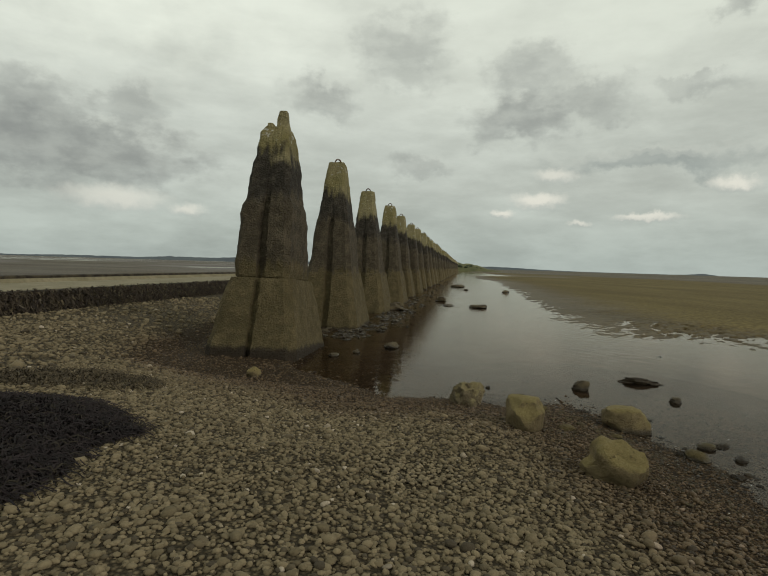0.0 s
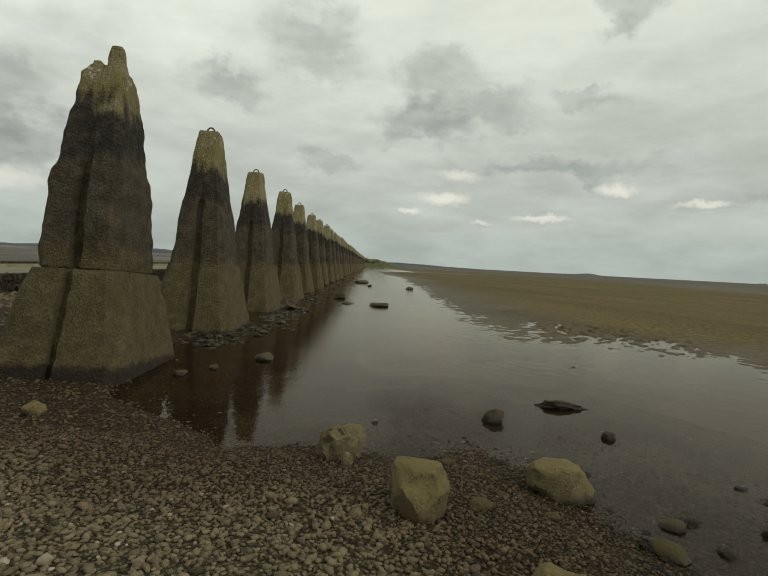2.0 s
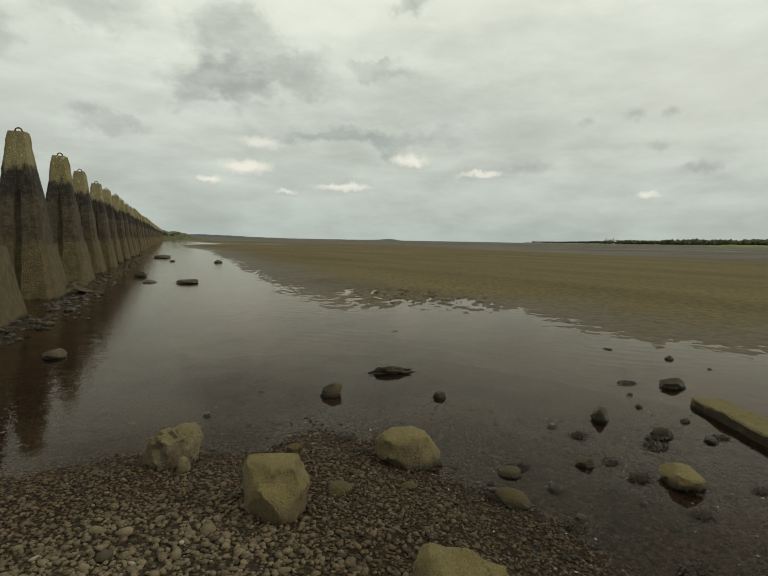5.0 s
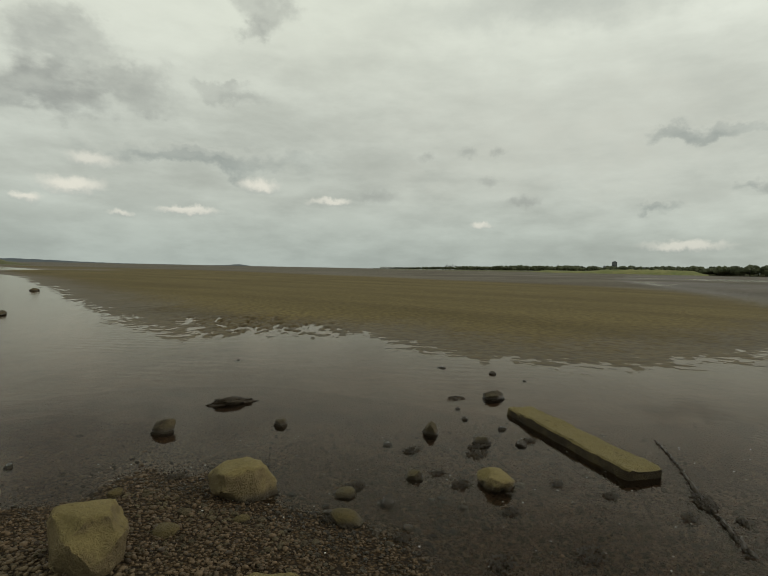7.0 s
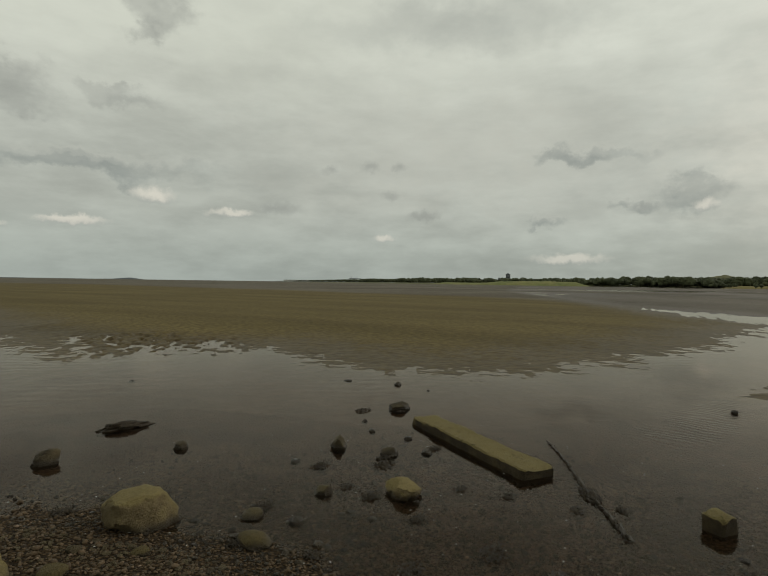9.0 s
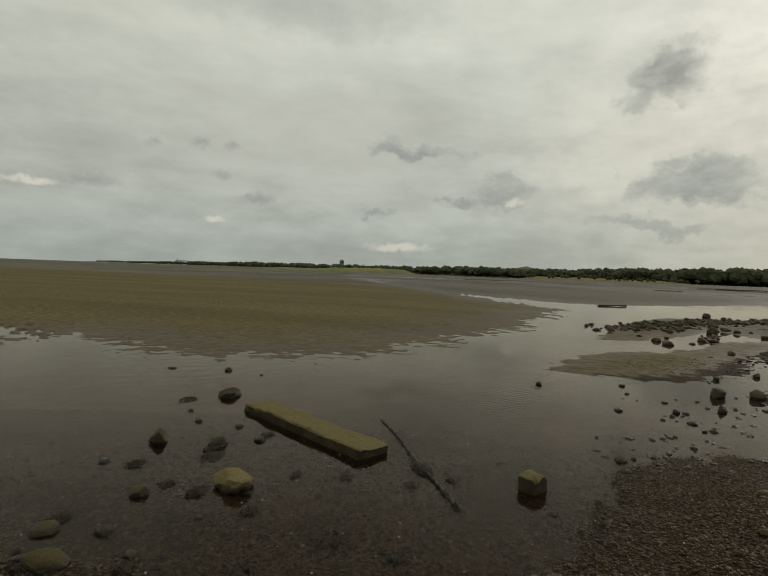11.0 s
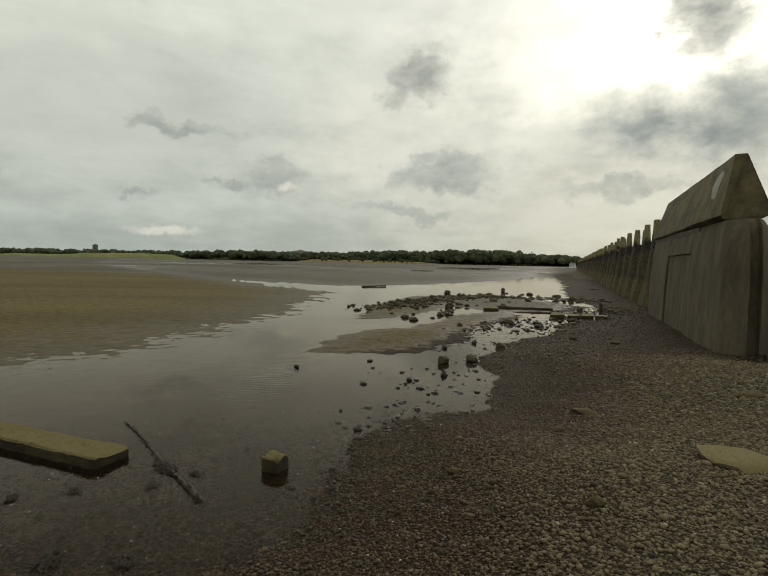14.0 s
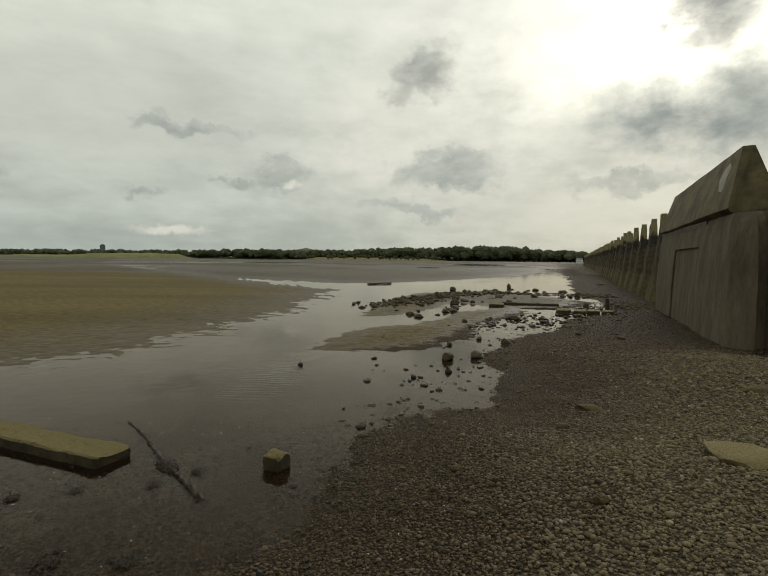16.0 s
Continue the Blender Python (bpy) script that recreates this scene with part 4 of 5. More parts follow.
end_wall()
def pebble_template(cuts):
    bm = bmesh.new()
    bmesh.ops.create_icosphere(bm, subdivisions=cuts, radius=1.0)
    v = np.array([q.co[:] for q in bm.verts])
    f = np.array([[q.index for q in p.verts] for p in bm.faces])
    bm.free()
    return v, f


def pebbles(r, xs, ys, sizes, cuts):
    """Many pebbles in one set of arrays, each turned, flattened and dented its own way."""
    tv, tf = pebble_template(cuts)
    n, m = len(xs), len(tv)
    scale = np.stack([sizes * r.uniform(.75, 1.25, n), sizes * r.uniform(.6, 1.0, n), sizes * r.uniform(.38, .7, n)], -1)
    dent = 1 + (0.17 if cuts == 1 else 0.085) * r.normal(size=(n, m))
    v = tv[None] * dent[..., None] * scale[:, None, :]
    a, t = r.uniform(0, 2 * np.pi, n), r.uniform(-.35, .35, n)
    ca, sa, ct, st = np.cos(a)[:, None], np.sin(a)[:, None], np.cos(t)[:, None], np.sin(t)[:, None]
    x, y, z = v[..., 0], v[..., 1], v[..., 2]
    x, z = x * ct - z * st, x * st + z * ct
    x, y = x * ca - y * sa, x * sa + y * ca
    g = terrain(xs, ys)[0]
    v = np.stack([x + xs[:, None], y + ys[:, None], z + (g + scale[:, 2] * r.uniform(.15, .7, n))[:, None]], -1)
    return v.reshape(-1, 3), (tf[None] + (np.arange(n) * m)[:, None, None]).reshape(-1, 3)


# ---------------------------------------------------------------- stones


def stone_mesh(name, mat, seed, sx, sy, sz, cuts=3, rough=0.16, flat=0.0, square=0.0):
    """A worn stone about the size given, its middle low so that it beds into the ground."""
    bm = bmesh.new()
    bmesh.ops.create_icosphere(bm, subdivisions=cuts, radius=1.0)
    off = Vector((seed * 3.1, seed * 1.7, seed * 0.9))
    pick = random.Random(seed * 7 + 1)
    planes = [(Vector((pick.gauss(0, 1), pick.gauss(0, 1), pick.gauss(0.3, 1))).normalized(), pick.uniform(0.64, 0.90)) for _ in range(15)]
    for v in bm.verts:
        p = v.co.normalized()
        if square:
            big = max(abs(p.x), abs(p.y), abs(p.z))
            p = p.lerp(p / big * 0.82, square)
        for face, reach_ in planes:
            over = p.dot(face) - reach_
            if over > 0:
                p = p - face * over * 0.92
        s = 1 + rough * 0.9 * noise.noise(p * 1.1 + off) + rough * 0.7 * noise.noise(p * 2.6 + off) + rough * 0.3 * noise.noise(p * 7 + off) + rough * 0.15 * noise.noise(p * 17 + off)
        q = p * s
        if flat and q.z > flat:
            q.z = flat + (q.z - flat) * 0.25
        v.co = Vector((q.x * sx * 0.5, q.y * sy * 0.5, q.z * sz))
    me = bpy.data.meshes.new(name)
    bm.to_mesh(me)
    bm.free()
    me.polygons.foreach_set("use_smooth", [True] * len(me.polygons))
    me.set_sharp_from_angle(angle=radians(36))
    me.materials.append(mat)
    return me


def stone(name, label, mat, x, y, w, h, seed, deep=1.0, turn=None, sink=0.25, z=None, cuts=3, rough=0.16, flat=0.0, square=0.0, group="stones", tilt=0.0):
    r = random.Random(seed)
    me = stone_mesh(name, mat, seed, w, w * deep, h * 0.62, cuts, rough, flat, square)
    ob = new(name, me)
    base = height_at(x, y) if z is None else z
    ob.matrix_basis = pose(x, y, max(base, -0.06) + h * (0.5 - sink), tilt, r.uniform(-4, 4), r.uniform(0, 360) if turn is None else turn)
    return tagged(ob, label, "boulder" if w > 0.29 and mat is BOULDER else "rock", group)


stone("boulder", "broken pale boulder with a dark undercut, at the water's edge", PALE, 1.52, 5.84, 0.40, 0.37, 3, 0.85, 20, rough=0.36, cuts=4, square=0.3, group="boulders")
stone("boulder", "blocky olive algae-coated boulder bedded in gravel", BOULDER, 1.77, 4.70, 0.46, 0.38, 7, 0.95, 30, rough=0.17, cuts=4, square=0.35, group="boulders", flat=0.7)
stone("boulder", "flat-topped olive algae-coated boulder on wet gravel", BOULDER, 2.93, 5.02, 0.50, 0.38, 12, 0.85, -10, rough=0.17, cuts=4, square=0.6, group="boulders", flat=0.45)
stone("boulder", "faceted olive-green boulder on the pebble beach", BOULDER, 2.00, 3.50, 0.50, 0.33, 16, 0.72, -35, rough=0.20, cuts=4, square=0.2, group="boulders", tilt=8)
stone("boulder", "olive boulder with weed round its foot, in shallow water", BOULDER, 4.26, 3.74, 0.32, 0.21, 31, 0.85, rough=0.3, square=0.4, flat=0.6, cuts=4, group="boulders")
stone("boulder", "flat olive stone bedded in gravel", BOULDER, 3.55, -1.55, 0.60, 0.09, 41, 0.9, 5, rough=0.12, flat=0.5, group="boulders")
stone("rock", "rounded stone at the pylon's foot", BOULDER, -1.09, 7.2, 0.22, 0.17, 43)

stone("rock", "small pale stone lying against the broken boulder", PALE, 1.50, 5.58, 0.12, 0.11, 52, 0.8, 60, group="stones")

# stones in the pool and on its margin: x, y, width, height
POOL = [(3.27, 6.74, .24, .18), (4.16, 6.08, .17, .12), (4.96, 4.78, .2, .17), (6.67, 4.98, .34, .15), (5.95, 5.06, .08, .05), (5.62, 4.78, .08, .07), (5.57, 4.32, .1, .07),
        (5.26, 3.97, .17, .07), (5.05, 4.26, .19, .1), (4.42, 4.89, .12, .06), (8.11, 5.73, .14, .1), (8.0, 6.6, .2, .05), (7.97, 5.14, .08, .04), (6.11, 9.48, .12, .04),
        (2.01, 6.77, .1, .06), (1.05, 10.1, .42, .15), (1.9, 18.9, .9, .3), (2.3, 20.5, .7, .25), (.35, 9.4, .2, .1), (-.05, 9.0, .25, .1), (5.62, 20.8, .95, .2), (4.83, 24.4, .6, .35), (4.54, 21.5, .55, .13), (11.3, 35.2, .6, .22), (9.8, 43, 1.5, .3), (9.1, 37.3, .5, .16)]
WEEDY = [(3.98, 4.27, .2, .11), (3.39, 4.46, .19, .09), (3.1, 4.18, .27, .1), (3.76, 3.72, .08, .05), (2.28, 5.56, .12, .07), (3.72, 3.94, .06, .04), (4.42, 3.6, .1, .05), (3.44, 4.19, .05, .03), (2.2, 4.75, .2, .05), (2.62, 4.6, .13, .05)]
FARSIDE = [(8.81, -1.22, .3, .17), (8.87, -1.76, .26, .17), (7.87, -.9, .15, .1), (7.64, -.31, .13, .08), (9.12, -.05, .12, .06), (7.53, .37, .15, .06), (8.76, 1.17, .11, .07),
           (7.15, -.31, .13, .05), (7.23, -.03, .09, .04), (14.19, -4.38, .2, .12), (14.27, -5.0, .36, .12), (10.21, -2.93, .3, .15), (19.0, -5.15, .42, .27), (29.7, -12.5, .28, .34), (24.95, -11.1, .42, .2),
           (27.85, -8.3, .45, .26), (22.8, -12.65, .4, .27), (17.25, -9.4, .3, .28), (10.22, -1.77, .17, .1), (5.61, .81, .1, .06), (5.34, .84, .13, .06), (6.85, -.99, .1, .05), (11.71, -5.49, .2, .13), (12.16, -5.52, .24, .13),
           (8.54, .02, .07, .04), (5.5, .52, .11, .05), (6.29, .87, .06, .04), (5.96, .31, .08, .04), (20.5, -7.27, .6, .18), (25.6, -13.6, .6, .18), (32.9, -20.9, .8, .25)]
STRAND = [(3.34, -.22, .13, .07), (4.9, -.95, .18, .05), (4.2, .35, .12, .05), (2.35, .62, .2, .07), (5.39, -1.56, .32, .07), (7.64, -6.88, .31, .1), (10.15, -5.51, .22, .09), (10.81, -4.93, .17, .09), (5.13, -3.35, .36, .07), (4.35, -.21, .1, .04)]
for i, (x, y, w, h) in enumerate(POOL):
    stone("rock", "dark wet stone standing in still shallow water", DARKROCK, x, y, w, h, 100 + i, 0.8, z=-0.02, cuts=2 if w < .15 else 3, rough=0.2, group="stones in the pool")
for i, (x, y, w, h) in enumerate(WEEDY):
    stone("rock", "olive weed-coated stone on wet gravel", WEEDROCK, x, y, w, h, 140 + i, 0.85, cuts=2, rough=0.2, group="weedy stones")
for i, (x, y, w, h) in enumerate(FARSIDE):
    stone("rock", "dark wet stone among pools and sand bars", DARKROCK, x, y, w, h, 160 + i, 0.75, z=-0.01, cuts=2, rough=0.22, group="stones on the flats")
for i, (x, y, w, h) in enumerate(STRAND):
    stone("rock", "dull brown stone lying on the gravel", DARKROCK if i % 2 else WEEDROCK, x, y, w, h, 190 + i, 0.7, cuts=2, rough=0.18, group="stones on the gravel")
# rubble on the spit
def loose_rubble(name, label, line, spread, count, size, seed):
    r = np.random.RandomState(seed)
    f = r.uniform(0, len(line) - 1.001, count)
    i = f.astype(int)
    pts = np.array(line)
    p = pts[i] + (pts[i + 1] - pts[i]) * (f - i)[:, None] + r.normal(0, spread, (count, 2))
    v, q = pebbles(r, p[:, 0], p[:, 1], size * np.exp(r.normal(0, .4, count)), 1)
    tagged(new(name, mesh_from(name, v, q, DARKROCK, False)), label, "rubble", kind="stuff")


loose_rubble("loose_rubble", "dark loose rubble along the edge of the mud spit", [(18.5, -2.2), (21, -4.5), (24, -8), (24.5, -12), (22, -13.5)], .55, 900, .07, 61)
loose_rubble("loose_rubble", "dark broken stones between the slabs and the gravel", [(12.0, -3.8), (14.2, -6.0), (16.5, -9.5), (18.0, -12.0)], .5, 700, .045, 62)
loose_rubble("loose_rubble", "small dark stones strewn in the shallow pool", [(5.2, .9), (6.6, -.3), (8.0, -1.2), (9.6, -2.3), (11.5, -3.3)], .38, 420, .02, 63)
loose_rubble("loose_grit", "fine dark grit and weed scraps on the brown silt", [(2.3, 5.7), (3.2, 4.7), (3.7, 3.6), (3.9, 2.4), (4.3, 1.6), (4.9, .9)], .85, 12000, .0095, 64)
loose_rubble("loose_grit", "small dark stones and weed scraps round the boulders", [(3.0, 4.4), (3.9, 4.0), (4.6, 3.9), (5.1, 4.3)], .5, 420, .018, 65)
loose_rubble("loose_rubble", "dark weedy rubble round the feet of the pylons", [on_a(11.0, -2.6), on_a(14, -2.1), on_a(19, -2.0), on_a(30, -1.9), on_a(60, -1.8)], .28, 900, .05, 66)
rng = random.Random(12)
for i in range(46):
    f = rng.random()
    x, y = 15.5 + 12.5 * f + rng.gauss(0, .9), -3.0 - 9.0 * f + rng.gauss(0, .9)
    w = rng.uniform(.12, .42)
    stone("rock", "dark rubble stone strewn over the mud spit", DARKROCK, x, y, w, w * .45, 220 + i, .8, z=max(height_at(x, y), -.02), cuts=2, rough=.24, group="rubble")
for i in range(40):
    x, y = rng.uniform(5.6, 8.6), rng.uniform(-2.0, .4)
    if height_at(x, y) > 0.06:
        continue
    w = rng.uniform(.04, .12)
    stone("rock", "small dark stone in the shallows", DARKROCK, x, y, w, w * .5, 300 + i, .8, z=-.015, cuts=1, rough=.22, group="small stones in the shallows")


# ---------------------------------------------------------------- beam, slabs, driftwood, weed
def box_bm(sx, sy, sz, seed, wear=0.02):
    """A worn bar: a rounded section drawn along its length, its edges chipped and its ends uneven."""
    bm = bmesh.new()
    c = min(sy, sz) * 0.09
    sect = [(-sy / 2 + c, -sz / 2), (sy / 2 - c, -sz / 2), (sy / 2, -sz / 2 + c), (sy / 2, 0), (sy / 2, sz / 2 - c), (sy / 2 - c, sz / 2), (sy / 4, sz / 2), (0, sz / 2),
            (-sy / 4, sz / 2), (-sy / 2 + c, sz / 2), (-sy / 2, sz / 2 - c), (-sy / 2, 0), (-sy / 2, -sz / 2 + c)]
    count = max(8, min(44, int(sx / 0.05)))
    rings = []
    for i in range(count + 1):
        f = i / count
        end = 0.88 if i in (0, count) else 1.0
        ring = []
        for y, z in sect:
            p = Vector(((f - .5) * sx, y * end, z * end))
            off = Vector((seed * 2.3, 0, 0))
            p += noise.noise_vector(p * 2.5 + off) * wear * Vector((1, 1, .5)).length * .6 + noise.noise_vector(p * 11 + off) * wear * .8 + noise.noise_vector(p * 30) * wear * .4
            ring.append(bm.verts.new(p))
        rings.append(ring)
    for a, b in zip(rings[:-1], rings[1:]):
        for i in range(len(a)):
            j = (i + 1) % len(a)
            bm.faces.new((a[i], a[j], b[j], b[i]))
    bm.faces.new(rings[0][::-1])
    bm.faces.new(rings[-1])
    return bm


def laid(name, label, category, mat, a, b, wide, thick, z, seed, wear=0.02, group="", tilt=0.0):
    (ax, ay), (bx, by) = a, b
    ob = part(name, box_bm(math.hypot(bx - ax, by - ay), wide, thick, seed, wear), mat)
    ob.matrix_basis = pose((ax + bx) / 2, (ay + by) / 2, z, tilt, 0, math.degrees(math.atan2(by - ay, bx - ax)))
    return tagged(ob, label, category, group)


laid("concrete_beam", "fallen concrete beam furred with yellow-green algae, lying in water", "beam", SLAB, (6.29, 4.46), (5.13, 2.88), 0.34, 0.17, -0.005, 2, 0.018, tilt=-3)
laid("concrete_block", "squarish algae-topped concrete block standing in shallow water", "block", SLAB, (4.70, 1.66), (4.82, 1.58), 0.16, 0.26, -0.01, 36, 0.03)
for i, (a, b, w) in enumerate((((15.4, -7.35), (15.95, -7.75), .42), ((15.1, -7.75), (15.6, -8.1), .36), ((15.0, -8.15), (15.45, -8.5), .36), ((14.8, -8.5), (15.2, -8.85), .34), ((17.7, -6.2), (18.4, -6.5), .5))):
    laid("concrete_slab", "broken concrete slab lying flat at the pool's edge", "slab", SLAB, a, b, w, .14, 0.05, 20 + i, .02, "fallen slabs")
laid("timber", "long dark timber lying across the mud spit", "timber", WOODEN, (18.5, -6.75), (17.7, -8.6), .2, .12, .06, 30)
laid("timber", "dark timber lying half sunk on the far sand", "timber", WOODEN, (34.2, -4.8), (35.2, -6.6), .16, .08, .05, 31)
tagged(stone("driftwood_log", "short dark weed-grown log lying in the shallows", WRACK, 4.31, 7.15, 0.62, 0.12, 33, 0.17, -20, z=-0.01, cuts=4, rough=0.6, group=" "), category="log")
post = laid("post", "short dark timber post standing in the pool", "post", WOODEN, (16.30, -9.60), (16.40, -9.60), .09, .5, .15, 34, .01)


def strand_heap(name, label, ring, count, top, seed, length=(.06, .17), mat=WEED, flatness=1.0, wide=(.002, .006)):
    """A mat of weed: hundreds of curled ribbons lying over one another, with a lumpy bed under them."""
    r = np.random.RandomState(seed)
    xs, ys = [q[0] for q in ring], [q[1] for q in ring]
    verts, faces = [], []
    edge = ring + ring[:1]
    px_, py_ = r.uniform(min(xs), max(xs), count * 12), r.uniform(min(ys), max(ys), count * 12)
    hit = inside(px_, py_, ring)
    px_, py_ = px_[hit][:count], py_[hit][:count]
    for x, y, away_ in zip(px_, py_, to_line(px_, py_, edge)):
        lift = min(1.0, float(away_) / 0.28)
        z = max(height_at(x, y), -0.005) + top * lift * r.uniform(0.3, 1.0) + 0.01
        a, bend, ln, wd = r.uniform(0, 6.3), r.uniform(-2.4, 2.4), r.uniform(*length), r.uniform(*wide)
        first_ = len(verts)
        for i in range(5):
            f = i / 4
            zz = z + 0.035 * math.sin(f * 3.1) * r.uniform(.2, 1.2) * flatness
            tw = wd * (1 - 0.6 * f)
            nx_, ny_ = -math.sin(a), math.cos(a)
            verts += [(x + nx_ * tw, y + ny_ * tw, zz), (x - nx_ * tw, y - ny_ * tw, zz - 0.004)]
            x, y = x + math.cos(a) * ln / 4, y + math.sin(a) * ln / 4
            a += bend / 4
        for i in range(4):
            p = first_ + i * 2
            faces.append((p, p + 1, p + 3, p + 2))
    ob = new(name, mesh_from(name, verts, faces, mat))
    return tagged(ob, label, "seaweed", kind="stuff")


MAT_RING = [(-3.6, 4.55), (-2.7, 4.6), (-2.04, 4.48), (-1.7, 4.2), (-1.27, 3.68), (-1.5, 3.35), (-1.42, 2.9), (-1.55, 2.45), (-2.0, 2.0), (-3.6, 2.0)]
strand_heap("seaweed_mat", "thick black mat of stranded seaweed on the pebbles", MAT_RING, 20000, 0.07, 4)
bm = bmesh.new()
bmesh.ops.create_grid(bm, x_segments=40, y_segments=40, size=1.45)
for v in bm.verts:
    x, y = v.co.x - 2.5, v.co.y + 3.2
    d = float(signed(np.array([x]), np.array([y]), MAT_RING)[0])
    v.co = Vector((x, y, height_at(x, y) + min(max(d, -0.3), 0.2) * 0.3 + 0.02 * noise.noise(Vector((x * 6, y * 6, 0))) - 0.02))
tagged(part("seaweed_bed", bm, WRACK), "matted underside of the stranded seaweed heap", "seaweed", kind="stuff")
strand_heap("dry_weed", "brown dried weed strewn over the pebbles", [(-3.4, 5.5), (-2.6, 6.0), (-1.9, 5.9), (-1.7, 5.4), (-2.2, 5.0), (-3.1, 5.0)], 900, .03, 14, (.05, .16), DRYWEED, 1.2, (.003, .009))
strand_heap("dry_weed", "brown drift weed and twigs at the foot of the wall", [(8.0, -7.3), (8.3, -7.0), (8.0, -6.4), (7.4, -6.3), (7.3, -6.9)], 260, .05, 15, (.08, .3), DRYWEED, 1.2, (.005, .014))
# a dark line of rope-like weed in the shallows
LINE = [(6.24, 3.03), (5.75, 2.79), (5.36, 2.63), (4.98, 2.46), (4.64, 2.29), (4.29, 2.13)]
bm = bmesh.new()
rope_r, rings = random.Random(3), []
for i in range(71):
    f = i / 70 * (len(LINE) - 1.001)
    (ax, ay), (bx, by), g = LINE[int(f)], LINE[int(f) + 1], f - int(f)
    x, y = ax + (bx - ax) * g + rope_r.gauss(0, .008), ay + (by - ay) * g + rope_r.gauss(0, .008)
    fat = (.008 + .008 * i / 70) * rope_r.uniform(.6, 1.5) * (1.7 if 30 < i < 38 else 1.0)
    rings.append([bm.verts.new((x + fat * math.cos(a) * .45, y + fat * math.cos(a), .004 + fat * .8 * math.sin(a))) for a in (0.3, 1.3, 2.4, 3.4, 4.4, 5.4)])
for a, b in zip(rings[:-1], rings[1:]):
    for i in range(6):
        bm.faces.new((a[i], a[(i + 1) % 6], b[(i + 1) % 6], b[i]))
tagged(part("rope", bm, WRACK), "dark weed-grown rope trailing through shallow water", "rope")
strand_heap("weed_line", "dark weed scraps along a rope in shallow water", [(x, y + .004 + .004 * i) for i, (x, y) in enumerate(LINE)] + [(x, y - .004 - .004 * (5 - i)) for i, (x, y) in enumerate(LINE[::-1])], 420, .02, 6, (.015, .045), WRACK, .4, (.004, .012))
strand_heap("weed_tuft", "dark tuft of seaweed in shallow water", [(5.08, 2.56), (5.04, 2.42), (4.88, 2.36), (4.80, 2.42), (4.92, 2.52)], 170, .03, 8, (.015, .035), WRACK, .5, (.004, .012))
for i, (x, y, s) in enumerate(((4.76, 4.15, .13), (4.94, 4.26, .1), (4.44, 4.63, .1), (6.36, 5.33, .13), (4.62, 3.0, .06), (4.09, 3.92, .1), (3.92, 3.44, .07), (4.15, 4.17, .06), (3.73, 2.84, .13), (4.62, 2.5, .07), (4.78, 2.22, .07),
                              (3.54, 4.5, .1), (3.04, 4.27, .09), (4.57, 3.37, .06), (3.15, 3.78, .06), (3.3, 3.2, .1), (3.62, 2.45, .08), (2.75, 5.6, .1), (3.3, 5.3, .09), (5.4, 3.95, .08))):
    strand_heap("weed_tuft", "dark tuft of seaweed in shallow water", [(x + s * math.cos(a), y + s * .7 * math.sin(a)) for a in (0, 1, 2, 3, 4, 5.2)], int(700 * s + 16), .014, 40 + i, (.012, .04), WRACK, .35, (.003, .009))

# ---------------------------------------------------------------- far shores


FAR_TURN = -1.0


def ridge(name, label, points, reach, mat, depth, category="hill", seed=1, rough=0.15):
    """A long mound along an arc: (azimuth, height) keys at a distance."""
    points = [(a + FAR_TURN, h) for a, h in points]
    bm = bmesh.new()
    rows = []
    az0, az1 = points[0][0], points[-1][0]
    count = max(12, int(abs(az1 - az0) * 4))
    for i in range(count + 1):
        az = az0 + (az1 - az0) * i / count
        h = between(points, az)[1] if az0 < az1 else 0
        h *= 1 + rough * noise.noise(Vector((az * 1.7, seed, 0))) + rough * 0.5 * noise.noise(Vector((az * 6, seed, 0)))
        row = []
        for f, g in ((0, -0.02), (.15, .35), (.35, .8), (.5, 1.0), (.75, .6), (1, -0.05)):
            d = reach + depth * f
            row.append(bm.verts.new((d * math.cos(radians(az)), d * math.sin(radians(az)), max(h * g, -1) if g > 0 else -1)))
        rows.append(row)
    for a, b in zip(rows[:-1], rows[1:]):
        for p in range(5):
            bm.faces.new((a[p], a[p + 1], b[p + 1], b[p]))
    ob = part(name, bm, mat)
    return tagged(ob, label, category, kind="structure")


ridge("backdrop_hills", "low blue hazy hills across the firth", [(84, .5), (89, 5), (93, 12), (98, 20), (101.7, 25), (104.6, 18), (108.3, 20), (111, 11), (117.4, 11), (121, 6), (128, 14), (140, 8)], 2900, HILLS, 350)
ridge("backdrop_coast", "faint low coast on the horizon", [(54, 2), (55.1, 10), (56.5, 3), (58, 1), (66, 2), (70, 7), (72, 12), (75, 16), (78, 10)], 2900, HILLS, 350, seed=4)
ridge("backdrop_shore", "low wooded shore in the haze", [(-62, 5), (-33, 6), (-20, 6), (-9, 5), (9, 4), (24, 3), (38, 1), (41, 0.2)], 1000, SCRUB, 120, "shore", 6)
ridge("backdrop_field", "bright green field sloping above the far shore", [(8.3, 1), (9.5, 7), (13, 8.5), (17, 7), (19, 4), (23, 4), (24.5, .5)], 960, FIELD, 60, "field", 8)
ridge("backdrop_stubble", "ochre stubble field between trees on the far shore", [(-18.5, .5), (-16, 4), (-9, 4.6), (-4, 4.2), (-3, .5)], 965, OCHRE, 20, "field", 12)
